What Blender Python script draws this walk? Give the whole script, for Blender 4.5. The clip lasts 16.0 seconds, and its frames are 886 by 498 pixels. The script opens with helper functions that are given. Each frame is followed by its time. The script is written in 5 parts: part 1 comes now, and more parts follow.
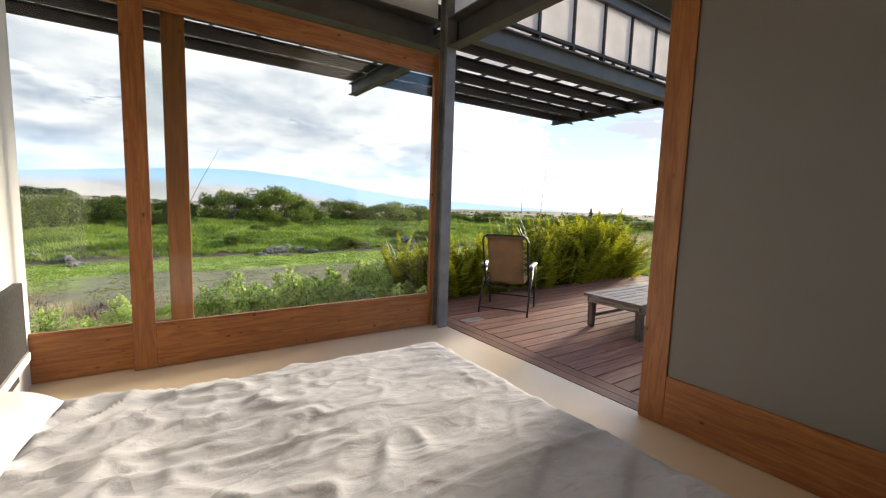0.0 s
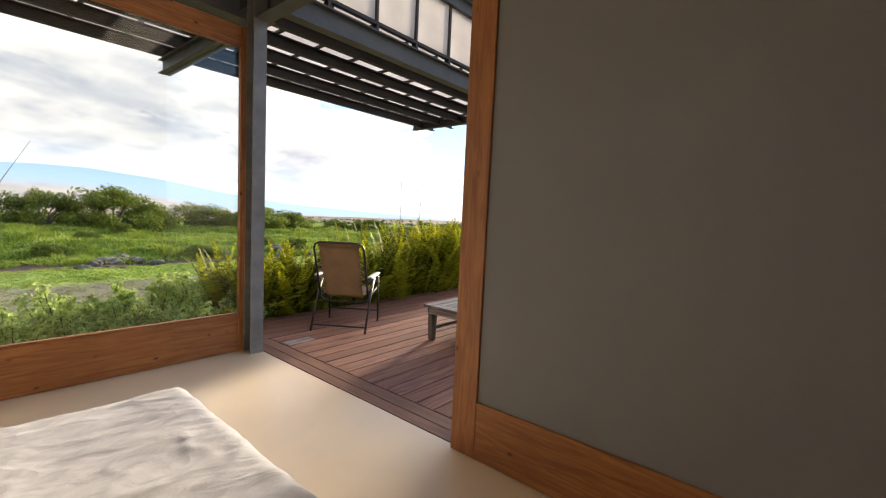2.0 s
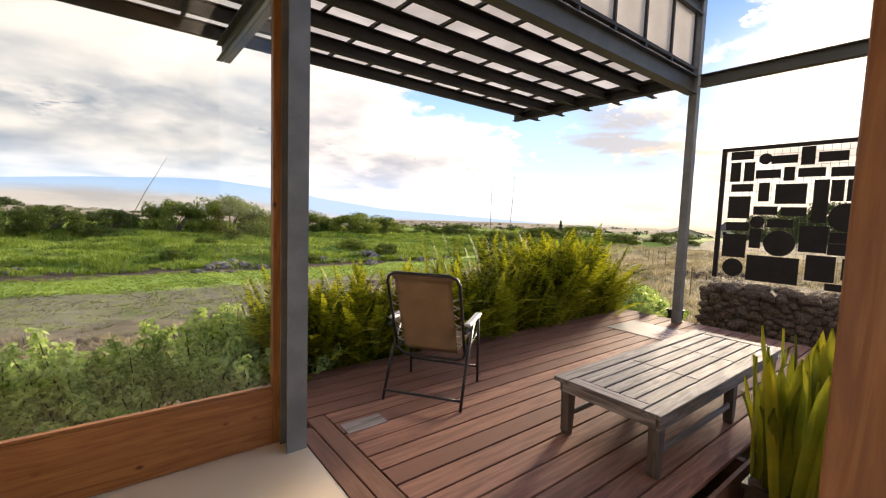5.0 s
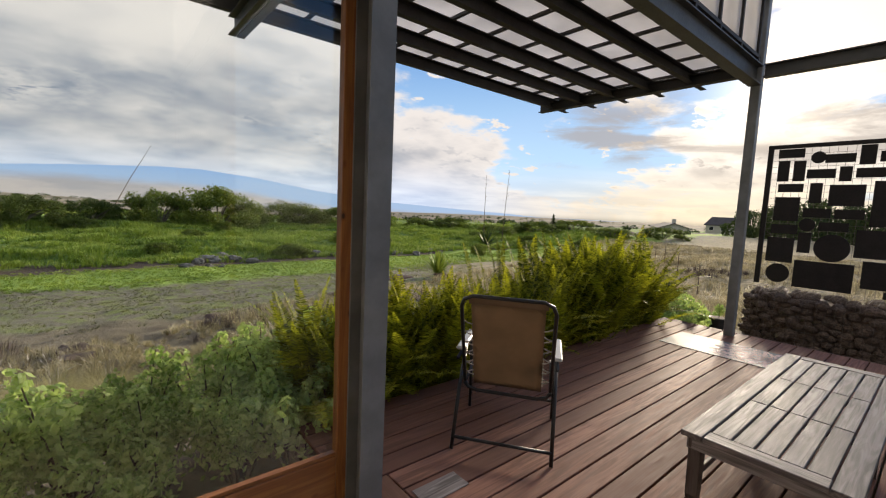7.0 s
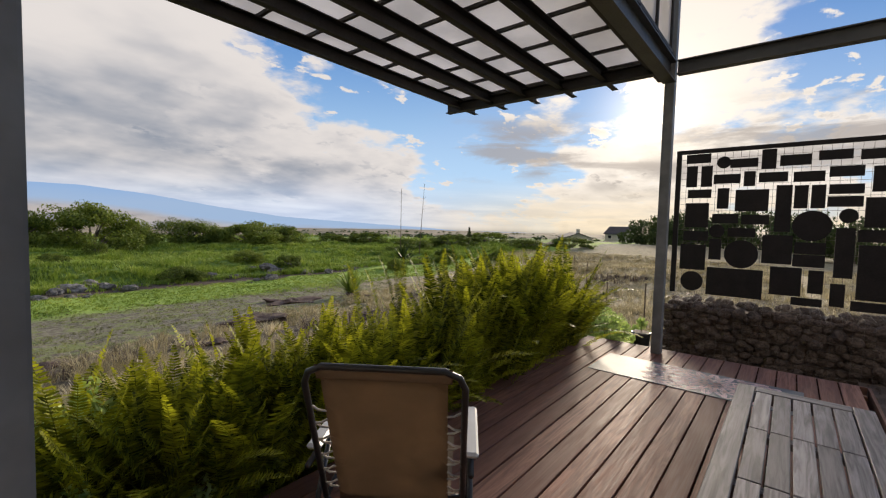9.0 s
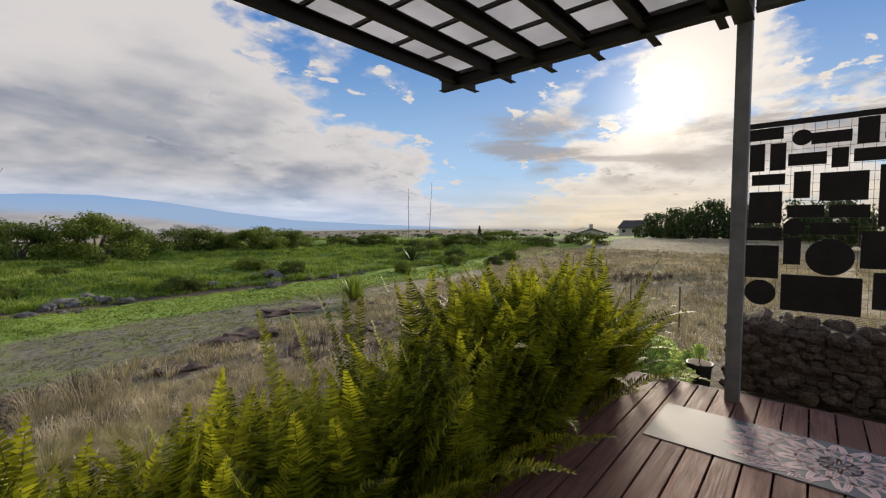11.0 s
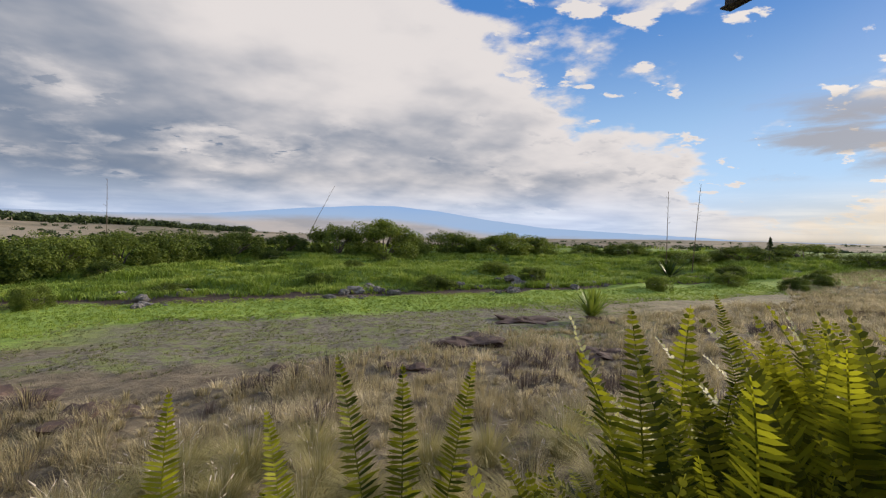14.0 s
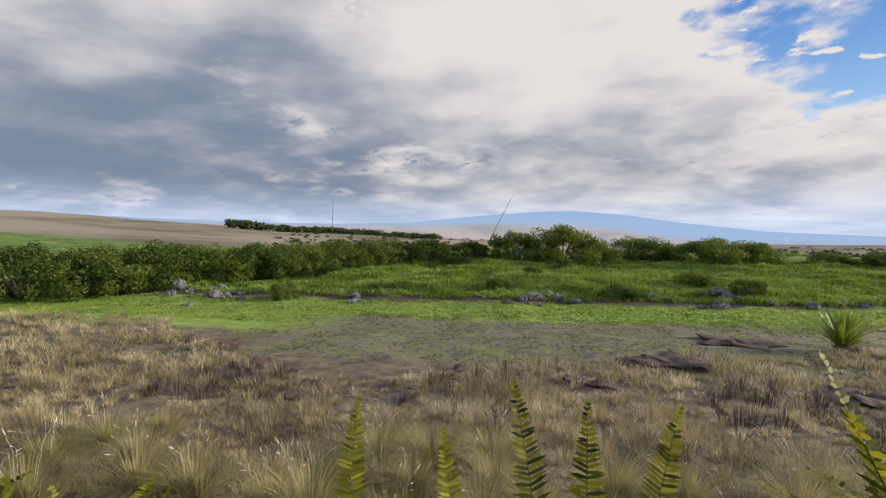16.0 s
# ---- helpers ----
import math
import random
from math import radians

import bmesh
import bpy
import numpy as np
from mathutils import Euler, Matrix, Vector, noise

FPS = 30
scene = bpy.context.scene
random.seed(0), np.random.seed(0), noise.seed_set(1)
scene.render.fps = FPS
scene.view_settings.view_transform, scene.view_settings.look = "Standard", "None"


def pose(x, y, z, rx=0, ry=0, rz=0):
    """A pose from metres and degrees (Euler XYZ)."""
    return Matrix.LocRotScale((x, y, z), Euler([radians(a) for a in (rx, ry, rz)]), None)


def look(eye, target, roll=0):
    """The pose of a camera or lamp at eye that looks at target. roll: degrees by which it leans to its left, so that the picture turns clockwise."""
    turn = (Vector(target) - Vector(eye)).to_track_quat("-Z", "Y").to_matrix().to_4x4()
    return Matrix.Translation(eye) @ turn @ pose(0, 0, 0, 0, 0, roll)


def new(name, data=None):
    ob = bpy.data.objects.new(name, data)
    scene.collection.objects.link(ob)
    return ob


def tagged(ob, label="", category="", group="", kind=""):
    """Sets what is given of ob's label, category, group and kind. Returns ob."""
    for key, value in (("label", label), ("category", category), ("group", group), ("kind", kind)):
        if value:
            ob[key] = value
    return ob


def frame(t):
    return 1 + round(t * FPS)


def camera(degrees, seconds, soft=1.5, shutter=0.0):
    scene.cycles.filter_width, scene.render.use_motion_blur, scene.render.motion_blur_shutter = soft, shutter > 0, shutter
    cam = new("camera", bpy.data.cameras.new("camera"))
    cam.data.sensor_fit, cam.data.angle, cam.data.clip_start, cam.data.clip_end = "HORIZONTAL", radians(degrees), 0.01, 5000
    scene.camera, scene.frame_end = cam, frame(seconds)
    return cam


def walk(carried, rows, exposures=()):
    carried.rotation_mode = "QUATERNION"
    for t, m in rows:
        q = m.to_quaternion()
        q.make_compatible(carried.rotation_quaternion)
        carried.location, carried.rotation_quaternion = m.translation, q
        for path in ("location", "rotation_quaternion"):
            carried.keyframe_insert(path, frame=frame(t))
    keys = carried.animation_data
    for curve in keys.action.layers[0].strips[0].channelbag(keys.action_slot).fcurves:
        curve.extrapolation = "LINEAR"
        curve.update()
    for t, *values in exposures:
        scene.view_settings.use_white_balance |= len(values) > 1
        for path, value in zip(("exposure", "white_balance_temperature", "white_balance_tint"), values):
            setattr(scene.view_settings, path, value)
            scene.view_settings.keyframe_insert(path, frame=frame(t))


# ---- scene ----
cam = camera(92.5, 16.0, 1.2)
PATH = [
    (0, (0.024, 0.1, 1.41), (1.148, 1.74, 1.194), 1.8),
    (0.5, (0.062, 0.096, 1.386), (1.307, 1.651, 1.207), 2.3),
    (1, (0.207, 0.045, 1.394), (1.565, 1.505, 1.235), 2.6),
    (1.5, (0.515, 0.011, 1.403), (1.971, 1.372, 1.247), 3.0),
    (2, (0.803, 0.133, 1.384), (2.331, 1.413, 1.227), 2.7),
    (2.5, (1.118, 0.254, 1.41), (2.691, 1.479, 1.26), 2.5),
    (3, (1.415, 0.404, 1.464), (2.956, 1.673, 1.341), 3.8),
    (3.5, (1.604, 0.688, 1.438), (3.078, 2.034, 1.32), 3.9),
    (4, (1.732, 0.928, 1.473), (3.126, 2.356, 1.332), 3.2),
    (4.5, (1.842, 1.196, 1.484), (3.13, 2.717, 1.327), 2.5),
    (5, (1.844, 1.489, 1.473), (3.074, 3.058, 1.313), 2.0),
    (5.2, (1.818, 1.61, 1.492), (3.039, 3.184, 1.324), 2.0),
    (7.3, (1.746, 2.498, 1.556), (3.045, 4.007, 1.364), 2.7),
    (7.5, (1.802, 2.573, 1.551), (3.146, 4.044, 1.376), 2.4),
    (8, (2.073, 2.608, 1.539), (3.504, 3.997, 1.386), 2.2),
    (8.5, (2.429, 2.718, 1.532), (3.933, 4.03, 1.405), 2.1),
    (8.7, (2.527, 2.82, 1.522), (4.06, 4.1, 1.41), 1.9),
    (10.8, (3.732, 3.644, 1.618), (5.27, 4.916, 1.497), -0.3),
    (11, (3.885, 3.715, 1.604), (5.393, 5.024, 1.485), -0.3),
    (11.5, (4.324, 3.872, 1.591), (5.728, 5.293, 1.488), -0.2),
    (12, (4.669, 4.127, 1.559), (5.93, 5.678, 1.479), 0.4),
    (12.5, (4.896, 4.286, 1.607), (5.982, 5.964, 1.541), 1.1),
    (13, (5.093, 4.468, 1.582), (6.003, 6.248, 1.517), 1.1),
    (13.5, (5.113, 4.648, 1.524), (5.848, 6.507, 1.453), 1.2),
    (14, (5.127, 4.817, 1.526), (5.694, 6.733, 1.44), 0.8),
    (14.5, (5.154, 4.914, 1.52), (5.549, 6.872, 1.425), 0.7),
    (15, (5.16, 4.969, 1.514), (5.363, 6.956, 1.419), 0.6),
    (15.5, (5.148, 4.93, 1.524), (5.125, 6.928, 1.442), 0.4),
    (16, (5.136, 4.901, 1.54), (4.881, 6.884, 1.476), 0.2),
]
walk(cam, [(t, look(eye, target, roll)) for t, eye, target, roll in PATH],
     exposures=[(0.0, 1.15, 6600, 10), (2.0, 1.2, 7100, 13), (3.5, 1.3, 7600, 16), (4.5, 1.2, 7550, 16), (5.2, 0.85, 7300, 15),
                (7.3, 0.32, 6800, 12), (8.5, 0.2, 6750, 12), (11.0, -0.02, 6550, 12), (12.2, -0.04, 6550, 12), (13.5, 0.1, 6600, 13), (16.0, 0.18, 6550, 13)])

# ---- light ----
SUN_AZ, SUN_EL = 76.0, 14.0        # degrees from +Y towards +X, degrees above the horizon
SUN_DIR = Vector((math.sin(radians(SUN_AZ)) * math.cos(radians(SUN_EL)), math.cos(radians(SUN_AZ)) * math.cos(radians(SUN_EL)), math.sin(radians(SUN_EL))))
sun = new("sun", bpy.data.lights.new("sun", "SUN"))
sun.data.energy, sun.data.angle, sun.data.color = 4.5, radians(12), (1.0, 0.88, 0.70)
sun.matrix_world = look(SUN_DIR * 50, (0, 0, 0))


class Nodes:
    """A short way to write node trees."""
    def __init__(self, tree):
        self.tree = tree
        tree.nodes.clear()

    def add(self, kind, ins=None, **props):
        n = self.tree.nodes.new(kind)
        for k, v in props.items():
            setattr(n, k, v)
        for k, v in (ins or {}).items():
            self.put(n.inputs[k], v)
        return n

    def put(self, socket, v):
        if isinstance(v, bpy.types.NodeSocket):
            self.tree.links.new(v, socket)
        else:
            socket.default_value = v

    def math(self, op, a, b=0.0, c=0.0, clamp=False):
        n = self.add("ShaderNodeMath", {0: a, 1: b, 2: c}, operation=op, use_clamp=clamp)
        return n.outputs[0]

    def vmath(self, op, a, b=(0, 0, 0)):
        n = self.add("ShaderNodeVectorMath", {0: a, 1: b}, operation=op)
        return n.outputs["Value" if op == "DOT_PRODUCT" else "Vector"]

    def mix(self, f, a, b, mode="MIX"):
        n = self.add("ShaderNodeMix", {"Factor": f}, data_type="RGBA", blend_type=mode)
        self.put(n.inputs[6], a if isinstance(a, bpy.types.NodeSocket) else (*a, 1))
        self.put(n.inputs[7], b if isinstance(b, bpy.types.NodeSocket) else (*b, 1))
        return n.outputs[2]

    def range(self, v, a, b, c=0.0, d=1.0, smooth=True):
        n = self.add("ShaderNodeMapRange", {0: v, 1: a, 2: b, 3: c, 4: d}, interpolation_type="SMOOTHSTEP" if smooth else "LINEAR")
        return n.outputs[0]

    def noise(self, vec, scale, detail=4.0, rough=0.55, dist=0.0):
        return self.add("ShaderNodeTexNoise", {"Vector": vec, "Scale": scale, "Detail": detail, "Roughness": rough, "Distortion": dist}).outputs[0]

    def mapping(self, vec, scale=(1, 1, 1), loc=(0, 0, 0), rot=(0, 0, 0)):
        return self.add("ShaderNodeMapping", {"Vector": vec, "Scale": scale, "Location": loc, "Rotation": rot}).outputs[0]


def make_world():
    w = bpy.data.worlds.new("sky")
    w.use_nodes = True
    scene.world = w
    n = Nodes(w.node_tree)
    d = n.add("ShaderNodeTexCoord").outputs["Generated"]
    sky = n.add("ShaderNodeTexSky", sky_type="NISHITA", sun_disc=False, sun_elevation=radians(SUN_EL), sun_rotation=radians(SUN_AZ),
                altitude=300.0, air_density=1.0, dust_density=0.6, ozone_density=2.0).outputs[0]
    xyz = n.add("ShaderNodeSeparateXYZ", {0: d})
    x, y, z = xyz.outputs
    el = n.math("MAXIMUM", z, 0.0)
    clear = n.mix(n.range(el, 0.0, 0.48), (4.6, 7.0, 9.3), (0.5, 2.1, 5.7))
    sky = n.mix(0.88, n.vmath("MINIMUM", sky, (5.0, 5.6, 7.5)), clear)
    # clouds lie on a layer overhead, so that they narrow towards the horizon
    k = n.math("DIVIDE", 1.0, n.math("ADD", el, 0.26))
    p = n.add("ShaderNodeCombineXYZ", {0: n.math("MULTIPLY", x, k), 1: n.math("MULTIPLY", y, k), 2: n.math("MULTIPLY", el, 2.2)}).outputs[0]
    big = n.noise(n.mapping(p, (1, 1, 1), (3.1, 1.7, 0)), 1.0, 3.0, 0.5, 0.1)
    small = n.noise(n.mapping(p, (1, 1, 1), (0.4, 5.2, 0)), 3.4, 9.0, 0.56, 0.0)
    side = n.math("ARCTAN2", x, y)        # 0 along +Y, positive towards +X
    glow = n.math("MAXIMUM", n.vmath("DOT_PRODUCT", n.vmath("NORMALIZE", d), tuple(SUN_DIR)), 0.0)
    near_sun = n.math("POWER", glow, 14.0)
    core = n.math("POWER", glow, 300.0)
    edge = n.math("ADD", side, n.math("MULTIPLY", el, 1.65))
    bank = n.math("ADD", n.range(edge, 1.18, 0.78, 0.0, 0.34), n.range(n.math("SUBTRACT", side, n.math("MULTIPLY", el, 0.7)), 0.90, 1.15, 0.0, 0.14))
    bank = n.math("SUBTRACT", bank, n.range(side, 1.9, 2.6, 0.0, 0.12))
    dens = n.math("ADD", n.math("MULTIPLY", big, 0.6), n.math("MULTIPLY", small, 0.6))
    wisp = n.noise(n.mapping(p, (1, 1.4, 1), (4.4, 0.3, 0)), 6.5, 6.0, 0.55, 0.2)
    puffs = n.range(wisp, 0.56, 0.70, 0.0, 0.17)
    dens = n.math("ADD", n.math("ADD", dens, bank), n.math("ADD", puffs, n.math("MULTIPLY", n.math("POWER", glow, 30.0), 0.08)))
    cover = n.range(dens, 0.665, 0.765)
    thick = n.range(dens, 0.72, 0.95)
    # soft rolls of cloud: heavy and blue-grey low over the land, pale and warm high up
    roll = n.noise(n.mapping(p, (1, 1.15, 1), (7.7, 2.2, 0)), 1.15, 4.0, 0.5, 0.25)
    puffy = n.noise(n.mapping(p, (1, 1.1, 1), (2.7, 9.2, 0)), 2.7, 4.0, 0.5, 0.0)
    heavy = n.math("ADD", n.math("MULTIPLY", roll, 0.44), n.math("MULTIPLY", puffy, 0.36))
    heavy = n.math("ADD", heavy, n.range(side, -0.7, 0.45, 0.17, -0.03))
    heavy = n.math("ADD", heavy, n.range(el, 0.12, 0.46, 0.10, -0.10))
    shade = n.math("MULTIPLY", thick, n.range(heavy, 0.33, 0.66, 0.0, 1.0))
    lit = n.mix(near_sun, (6.9, 6.65, 6.5), (9.2, 8.6, 7.7))
    dark = n.mix(near_sun, (1.75, 2.25, 3.05), (3.2, 2.9, 2.7))
    cloud = n.mix(shade, lit, dark)
    col = n.mix(cover, sky, cloud)
    # long grey bars of cloud under the sun
    bar = n.noise(n.mapping(n.add("ShaderNodeCombineXYZ", {0: n.math("MULTIPLY", side, 3.2), 1: n.math("MULTIPLY", el, 15.0), 2: 0.0}).outputs[0], (1, 1, 1), (1.3, 0.4, 0)), 1.0, 7.0, 0.6, 0.35)
    bars = n.math("MULTIPLY", n.range(bar, 0.44, 0.58), n.math("MULTIPLY", n.range(side, 0.82, 1.0), n.math("MULTIPLY", n.range(el, 0.09, 0.13), n.range(el, 0.27, 0.2))))
    col = n.mix(n.math("MULTIPLY", bars, 0.75), col, (3.5, 3.2, 3.05))
    # the pale band low over the sea
    low = n.range(el, 0.125, 0.0)
    streak = n.noise(n.mapping(n.add("ShaderNodeCombineXYZ", {0: side, 1: n.math("MULTIPLY", el, 14.0), 2: 0.0}).outputs[0], (2.2, 1.5, 1)), 2.0, 6.0, 0.55, 0.3)
    band = n.mix(n.range(side, 0.6, 1.15), (6.6, 7.8, 9.6), (9.2, 7.7, 5.3))
    band = n.mix(n.range(streak, 0.35, 0.7), n.vmath("MULTIPLY", band, (0.72, 0.76, 0.84)), band)
    col = n.mix(n.math("MULTIPLY", low, 0.8), col, band)
    bloom = n.math("ADD", n.math("MULTIPLY", n.math("POWER", glow, 60.0), 0.16), n.math("MULTIPLY", core, 0.9))
    col = n.vmath("ADD", col, n.vmath("MULTIPLY", n.add("ShaderNodeCombineXYZ", {0: bloom, 1: bloom, 2: bloom}).outputs[0], (6.5, 5.6, 4.2)))
    ground = n.range(z, 0.0, -0.03)
    col = n.mix(ground, col, (1.6, 1.5, 1.1))
    bg = n.add("ShaderNodeBackground", {"Color": col, "Strength": 0.1})
    n.add("ShaderNodeOutputWorld", {"Surface": bg.outputs[0]})


make_world()


# ---- materials ----
def material(name, build):
    m = bpy.data.materials.new(name)
    m.use_nodes = True
    n = Nodes(m.node_tree)
    obj = n.add("ShaderNodeTexCoord").outputs["Object"]
    rnd = n.add("ShaderNodeObjectInfo").outputs["Random"]
    res = build(n, obj, rnd)
    bsdf = n.add("ShaderNodeBsdfPrincipled")
    for k, v in res.items():
        if k == "bump":
            h, s, dist = v
            b = n.add("ShaderNodeBump", {"Height": h, "Strength": s, "Distance": dist})
            n.put(bsdf.inputs["Normal"], b.outputs[0])
        elif k == "Base Color" and not isinstance(v, bpy.types.NodeSocket):
            bsdf.inputs[k].default_value = (*v, 1)
        else:
            n.put(bsdf.inputs[k], v)
    n.add("ShaderNodeOutputMaterial", {"Surface": bsdf.outputs[0]})
    return m


def shifted(n, obj, rnd):
    """Object coordinates moved by the object's own random number, so that repeats differ."""
    off = n.add("ShaderNodeCombineXYZ", {0: n.math("MULTIPLY", rnd, 37.0), 1: n.math("MULTIPLY", rnd, 91.0), 2: n.math("MULTIPLY", rnd, 17.0)}).outputs[0]
    return n.vmath("ADD", obj, off)


def wood(light, dark, axis, rough=0.5, knots=True, grain=1.0, vary=0.25, gloss=0.5):
    """Planed timber with its grain along an axis."""
    def build(n, obj, rnd):
        v = shifted(n, obj, rnd)
        s = [9.0, 9.0, 9.0]
        s[axis] = 0.7
        g = n.noise(n.mapping(v, tuple(s)), 3.0 * grain, 6.0, 0.6, 1.4)
        s2 = [60.0, 60.0, 60.0]
        s2[axis] = 2.0
        f = n.noise(n.mapping(v, tuple(s2)), 2.0, 3.0)
        c = n.mix(n.range(g, 0.3, 0.72), dark, light)
        c = n.mix(n.math("MULTIPLY", n.range(f, 0.45, 0.75), 0.22), c, dark)
        if knots:
            k = n.add("ShaderNodeTexVoronoi", {"Vector": n.mapping(v, tuple(4.5 if i != axis else 2.6 for i in range(3))), "Scale": 2.1}).outputs["Distance"]
            c = n.mix(n.range(k, 0.17, 0.07), c, dark)
            c = n.mix(n.range(k, 0.085, 0.05), c, (0.035, 0.014, 0.008))
        c = n.mix(n.math("MULTIPLY", rnd, vary), c, dark)
        return {"Base Color": c, "Roughness": n.range(f, 0.2, 0.8, rough - 0.1, rough + 0.15), "Specular IOR Level": gloss, "bump": (g, 0.12, 0.004)}
    return build


def plain(color, rough=0.6, spot=0.12, scale=6.0, metal=0.0, bump=0.08, fine=60.0):
    """A painted or cast surface with soft stains and a fine grain."""
    def build(n, obj, rnd):
        a = n.noise(obj, scale, 4.0)
        b = n.noise(obj, fine, 3.0)
        dark = tuple(c * (1 - spot * 2) for c in color)
        c = n.mix(n.range(a, 0.3, 0.7), dark, color)
        c = n.mix(n.math("MULTIPLY", b, spot), c, dark)
        return {"Base Color": c, "Roughness": n.range(b, 0.2, 0.8, max(0.05, rough - 0.08), rough + 0.08), "Metallic": metal, "bump": (b, bump, 0.002)}
    return build


M_FIR_Z = material("fir_upright", wood((0.41, 0.165, 0.046), (0.22, 0.073, 0.02), 2, 0.42))
M_FIR_X = material("fir_along_x", wood((0.41, 0.165, 0.046), (0.22, 0.073, 0.02), 0, 0.42))
M_FIR_Y = material("fir_along_y", wood((0.41, 0.165, 0.046), (0.22, 0.073, 0.02), 1, 0.42))
M_PLY = material("plywood", wood((0.55, 0.37, 0.2), (0.42, 0.26, 0.12), 1, 0.55, False, 0.5))
M_STEEL = material("painted_steel", plain((0.215, 0.22, 0.22), 0.5, 0.18, 5.0))
M_BEAM = material("dark_grey_beam", plain((0.085, 0.085, 0.078), 0.5, 0.15, 4.0))
M_DARKSTEEL = material("dark_steel", plain((0.030, 0.026, 0.024), 0.65, 0.14, 4.0))


def concrete(n, obj, rnd):
    a = n.noise(obj, 0.9, 5.0, 0.6, 0.4)
    b_ = n.noise(obj, 45.0, 3.0)
    c = n.mix(n.range(a, 0.25, 0.75), (0.72, 0.58, 0.41), (0.80, 0.67, 0.49))
    c = n.mix(n.math("MULTIPLY", b_, 0.08), c, (0.55, 0.43, 0.3))
    return {"Base Color": c, "Roughness": 0.33, "bump": (a, 0.02, 0.003)}


M_CONCRETE = material("polished_concrete", concrete)
M_GREYPANEL = material("grey_infill", plain((0.19, 0.18, 0.17), 0.7, 0.04, 1.2, 0.0, 0.03, 140.0))
M_WHITE = material("white_paint", plain((0.78, 0.77, 0.74), 0.55, 0.03, 2.0))
M_GREYWALL = material("grey_plaster", plain((0.42, 0.40, 0.37), 0.7, 0.05, 2.0))


def glass_material(name, tint=(1, 1, 1), rough=0.0):
    m = bpy.data.materials.new(name)
    m.use_nodes = True
    n = Nodes(m.node_tree)
    t = n.add("ShaderNodeBsdfTransparent", {"Color": (*tint, 1)})
    g = n.add("ShaderNodeBsdfGlossy", {"Roughness": rough, "Color": (1, 1, 1, 1)})
    f = n.add("ShaderNodeFresnel", {"IOR": 1.45})
    mx = n.add("ShaderNodeMixShader", {0: n.math("MULTIPLY", f.outputs[0], 0.8), 1: t.outputs[0], 2: g.outputs[0]})
    n.add("ShaderNodeOutputMaterial", {"Surface": mx.outputs[0]})
    return m


def translucent_material(name, color, amount):
    m = bpy.data.materials.new(name)
    m.use_nodes = True
    n = Nodes(m.node_tree)
    obj = n.add("ShaderNodeTexCoord").outputs["Object"]
    a = n.noise(obj, 1.3, 5.0)
    c = n.mix(n.range(a, 0.35, 0.7), tuple(v * 0.82 for v in color), color)
    d = n.add("ShaderNodeBsdfDiffuse", {"Color": c})
    t = n.add("ShaderNodeBsdfTranslucent", {"Color": c})
    mx = n.add("ShaderNodeMixShader", {0: amount, 1: d.outputs[0], 2: t.outputs[0]})
    n.add("ShaderNodeOutputMaterial", {"Surface": mx.outputs[0]})
    return m


M_GLASS = glass_material("window_glass", (0.95, 0.97, 0.96))
M_POLY = translucent_material("milky_sheet", (0.90, 0.87, 0.84), 0.85)


# ---- mesh helpers ----
def mesh_of(bm, name, mat, smooth=False):
    me = bpy.data.meshes.new(name)
    bmesh.ops.recalc_face_normals(bm, faces=bm.faces)
    if smooth:
        for f in bm.faces:
            f.smooth = True
    bm.to_mesh(me)
    bm.free()
    if mat:
        me.materials.append(mat)
    return me


def part(name, bm, mat, parent=None, label="", smooth=False):
    """Links a bmesh as one mesh object, under a thing or a part if one is given."""
    ob = new(name, mesh_of(bm, name, mat, smooth))
    if parent:
        ob.parent = parent
    if label:
        ob["label"] = label
    return ob


def add_box(bm, x0, x1, y0, y1, z0, z1, bevel=0.0):
    r = bmesh.ops.create_cube(bm, size=1.0)
    vs = r["verts"]
    bmesh.ops.scale(bm, vec=(abs(x1 - x0), abs(y1 - y0), abs(z1 - z0)), verts=vs)
    bmesh.ops.translate(bm, vec=((x0 + x1) / 2, (y0 + y1) / 2, (z0 + z1) / 2), verts=vs)
    if bevel > 0:
        es = list({e for v in vs for e in v.link_edges})
        bmesh.ops.bevel(bm, geom=es, offset=bevel, segments=1, affect="EDGES", profile=0.5)
    return bm


def box(x0, x1, y0, y1, z0, z1, bevel=0.0):
    return add_box(bmesh.new(), x0, x1, y0, y1, z0, z1, bevel)


def extrude_profile(pts, a, b, axis):
    """A flat profile, drawn in the plane across the axis, drawn out from a to b along it (0: x, 1: y, 2: z)."""
    bm = bmesh.new()
    def at(p, s):
        return {0: (s, p[0], p[1]), 1: (p[0], s, p[1]), 2: (p[0], p[1], s)}[axis]
    v0 = [bm.verts.new(at(p, a)) for p in pts]
    v1 = [bm.verts.new(at(p, b)) for p in pts]
    bm.faces.new(v0)
    bm.faces.new(v1[::-1])
    for i in range(len(pts)):
        j = (i + 1) % len(pts)
        bm.faces.new((v0[i], v1[i], v1[j], v0[j]))
    return bm


def channel(u, v, w, h, t, open_side=1):
    """A C profile with its web at u, bottom at v, flanges of width w towards open_side, height h and thickness t."""
    s = open_side
    return [(u, v), (u + s * w, v), (u + s * w, v + t), (u + s * t, v + t), (u + s * t, v + h - t), (u + s * w, v + h - t), (u + s * w, v + h), (u, v + h)]


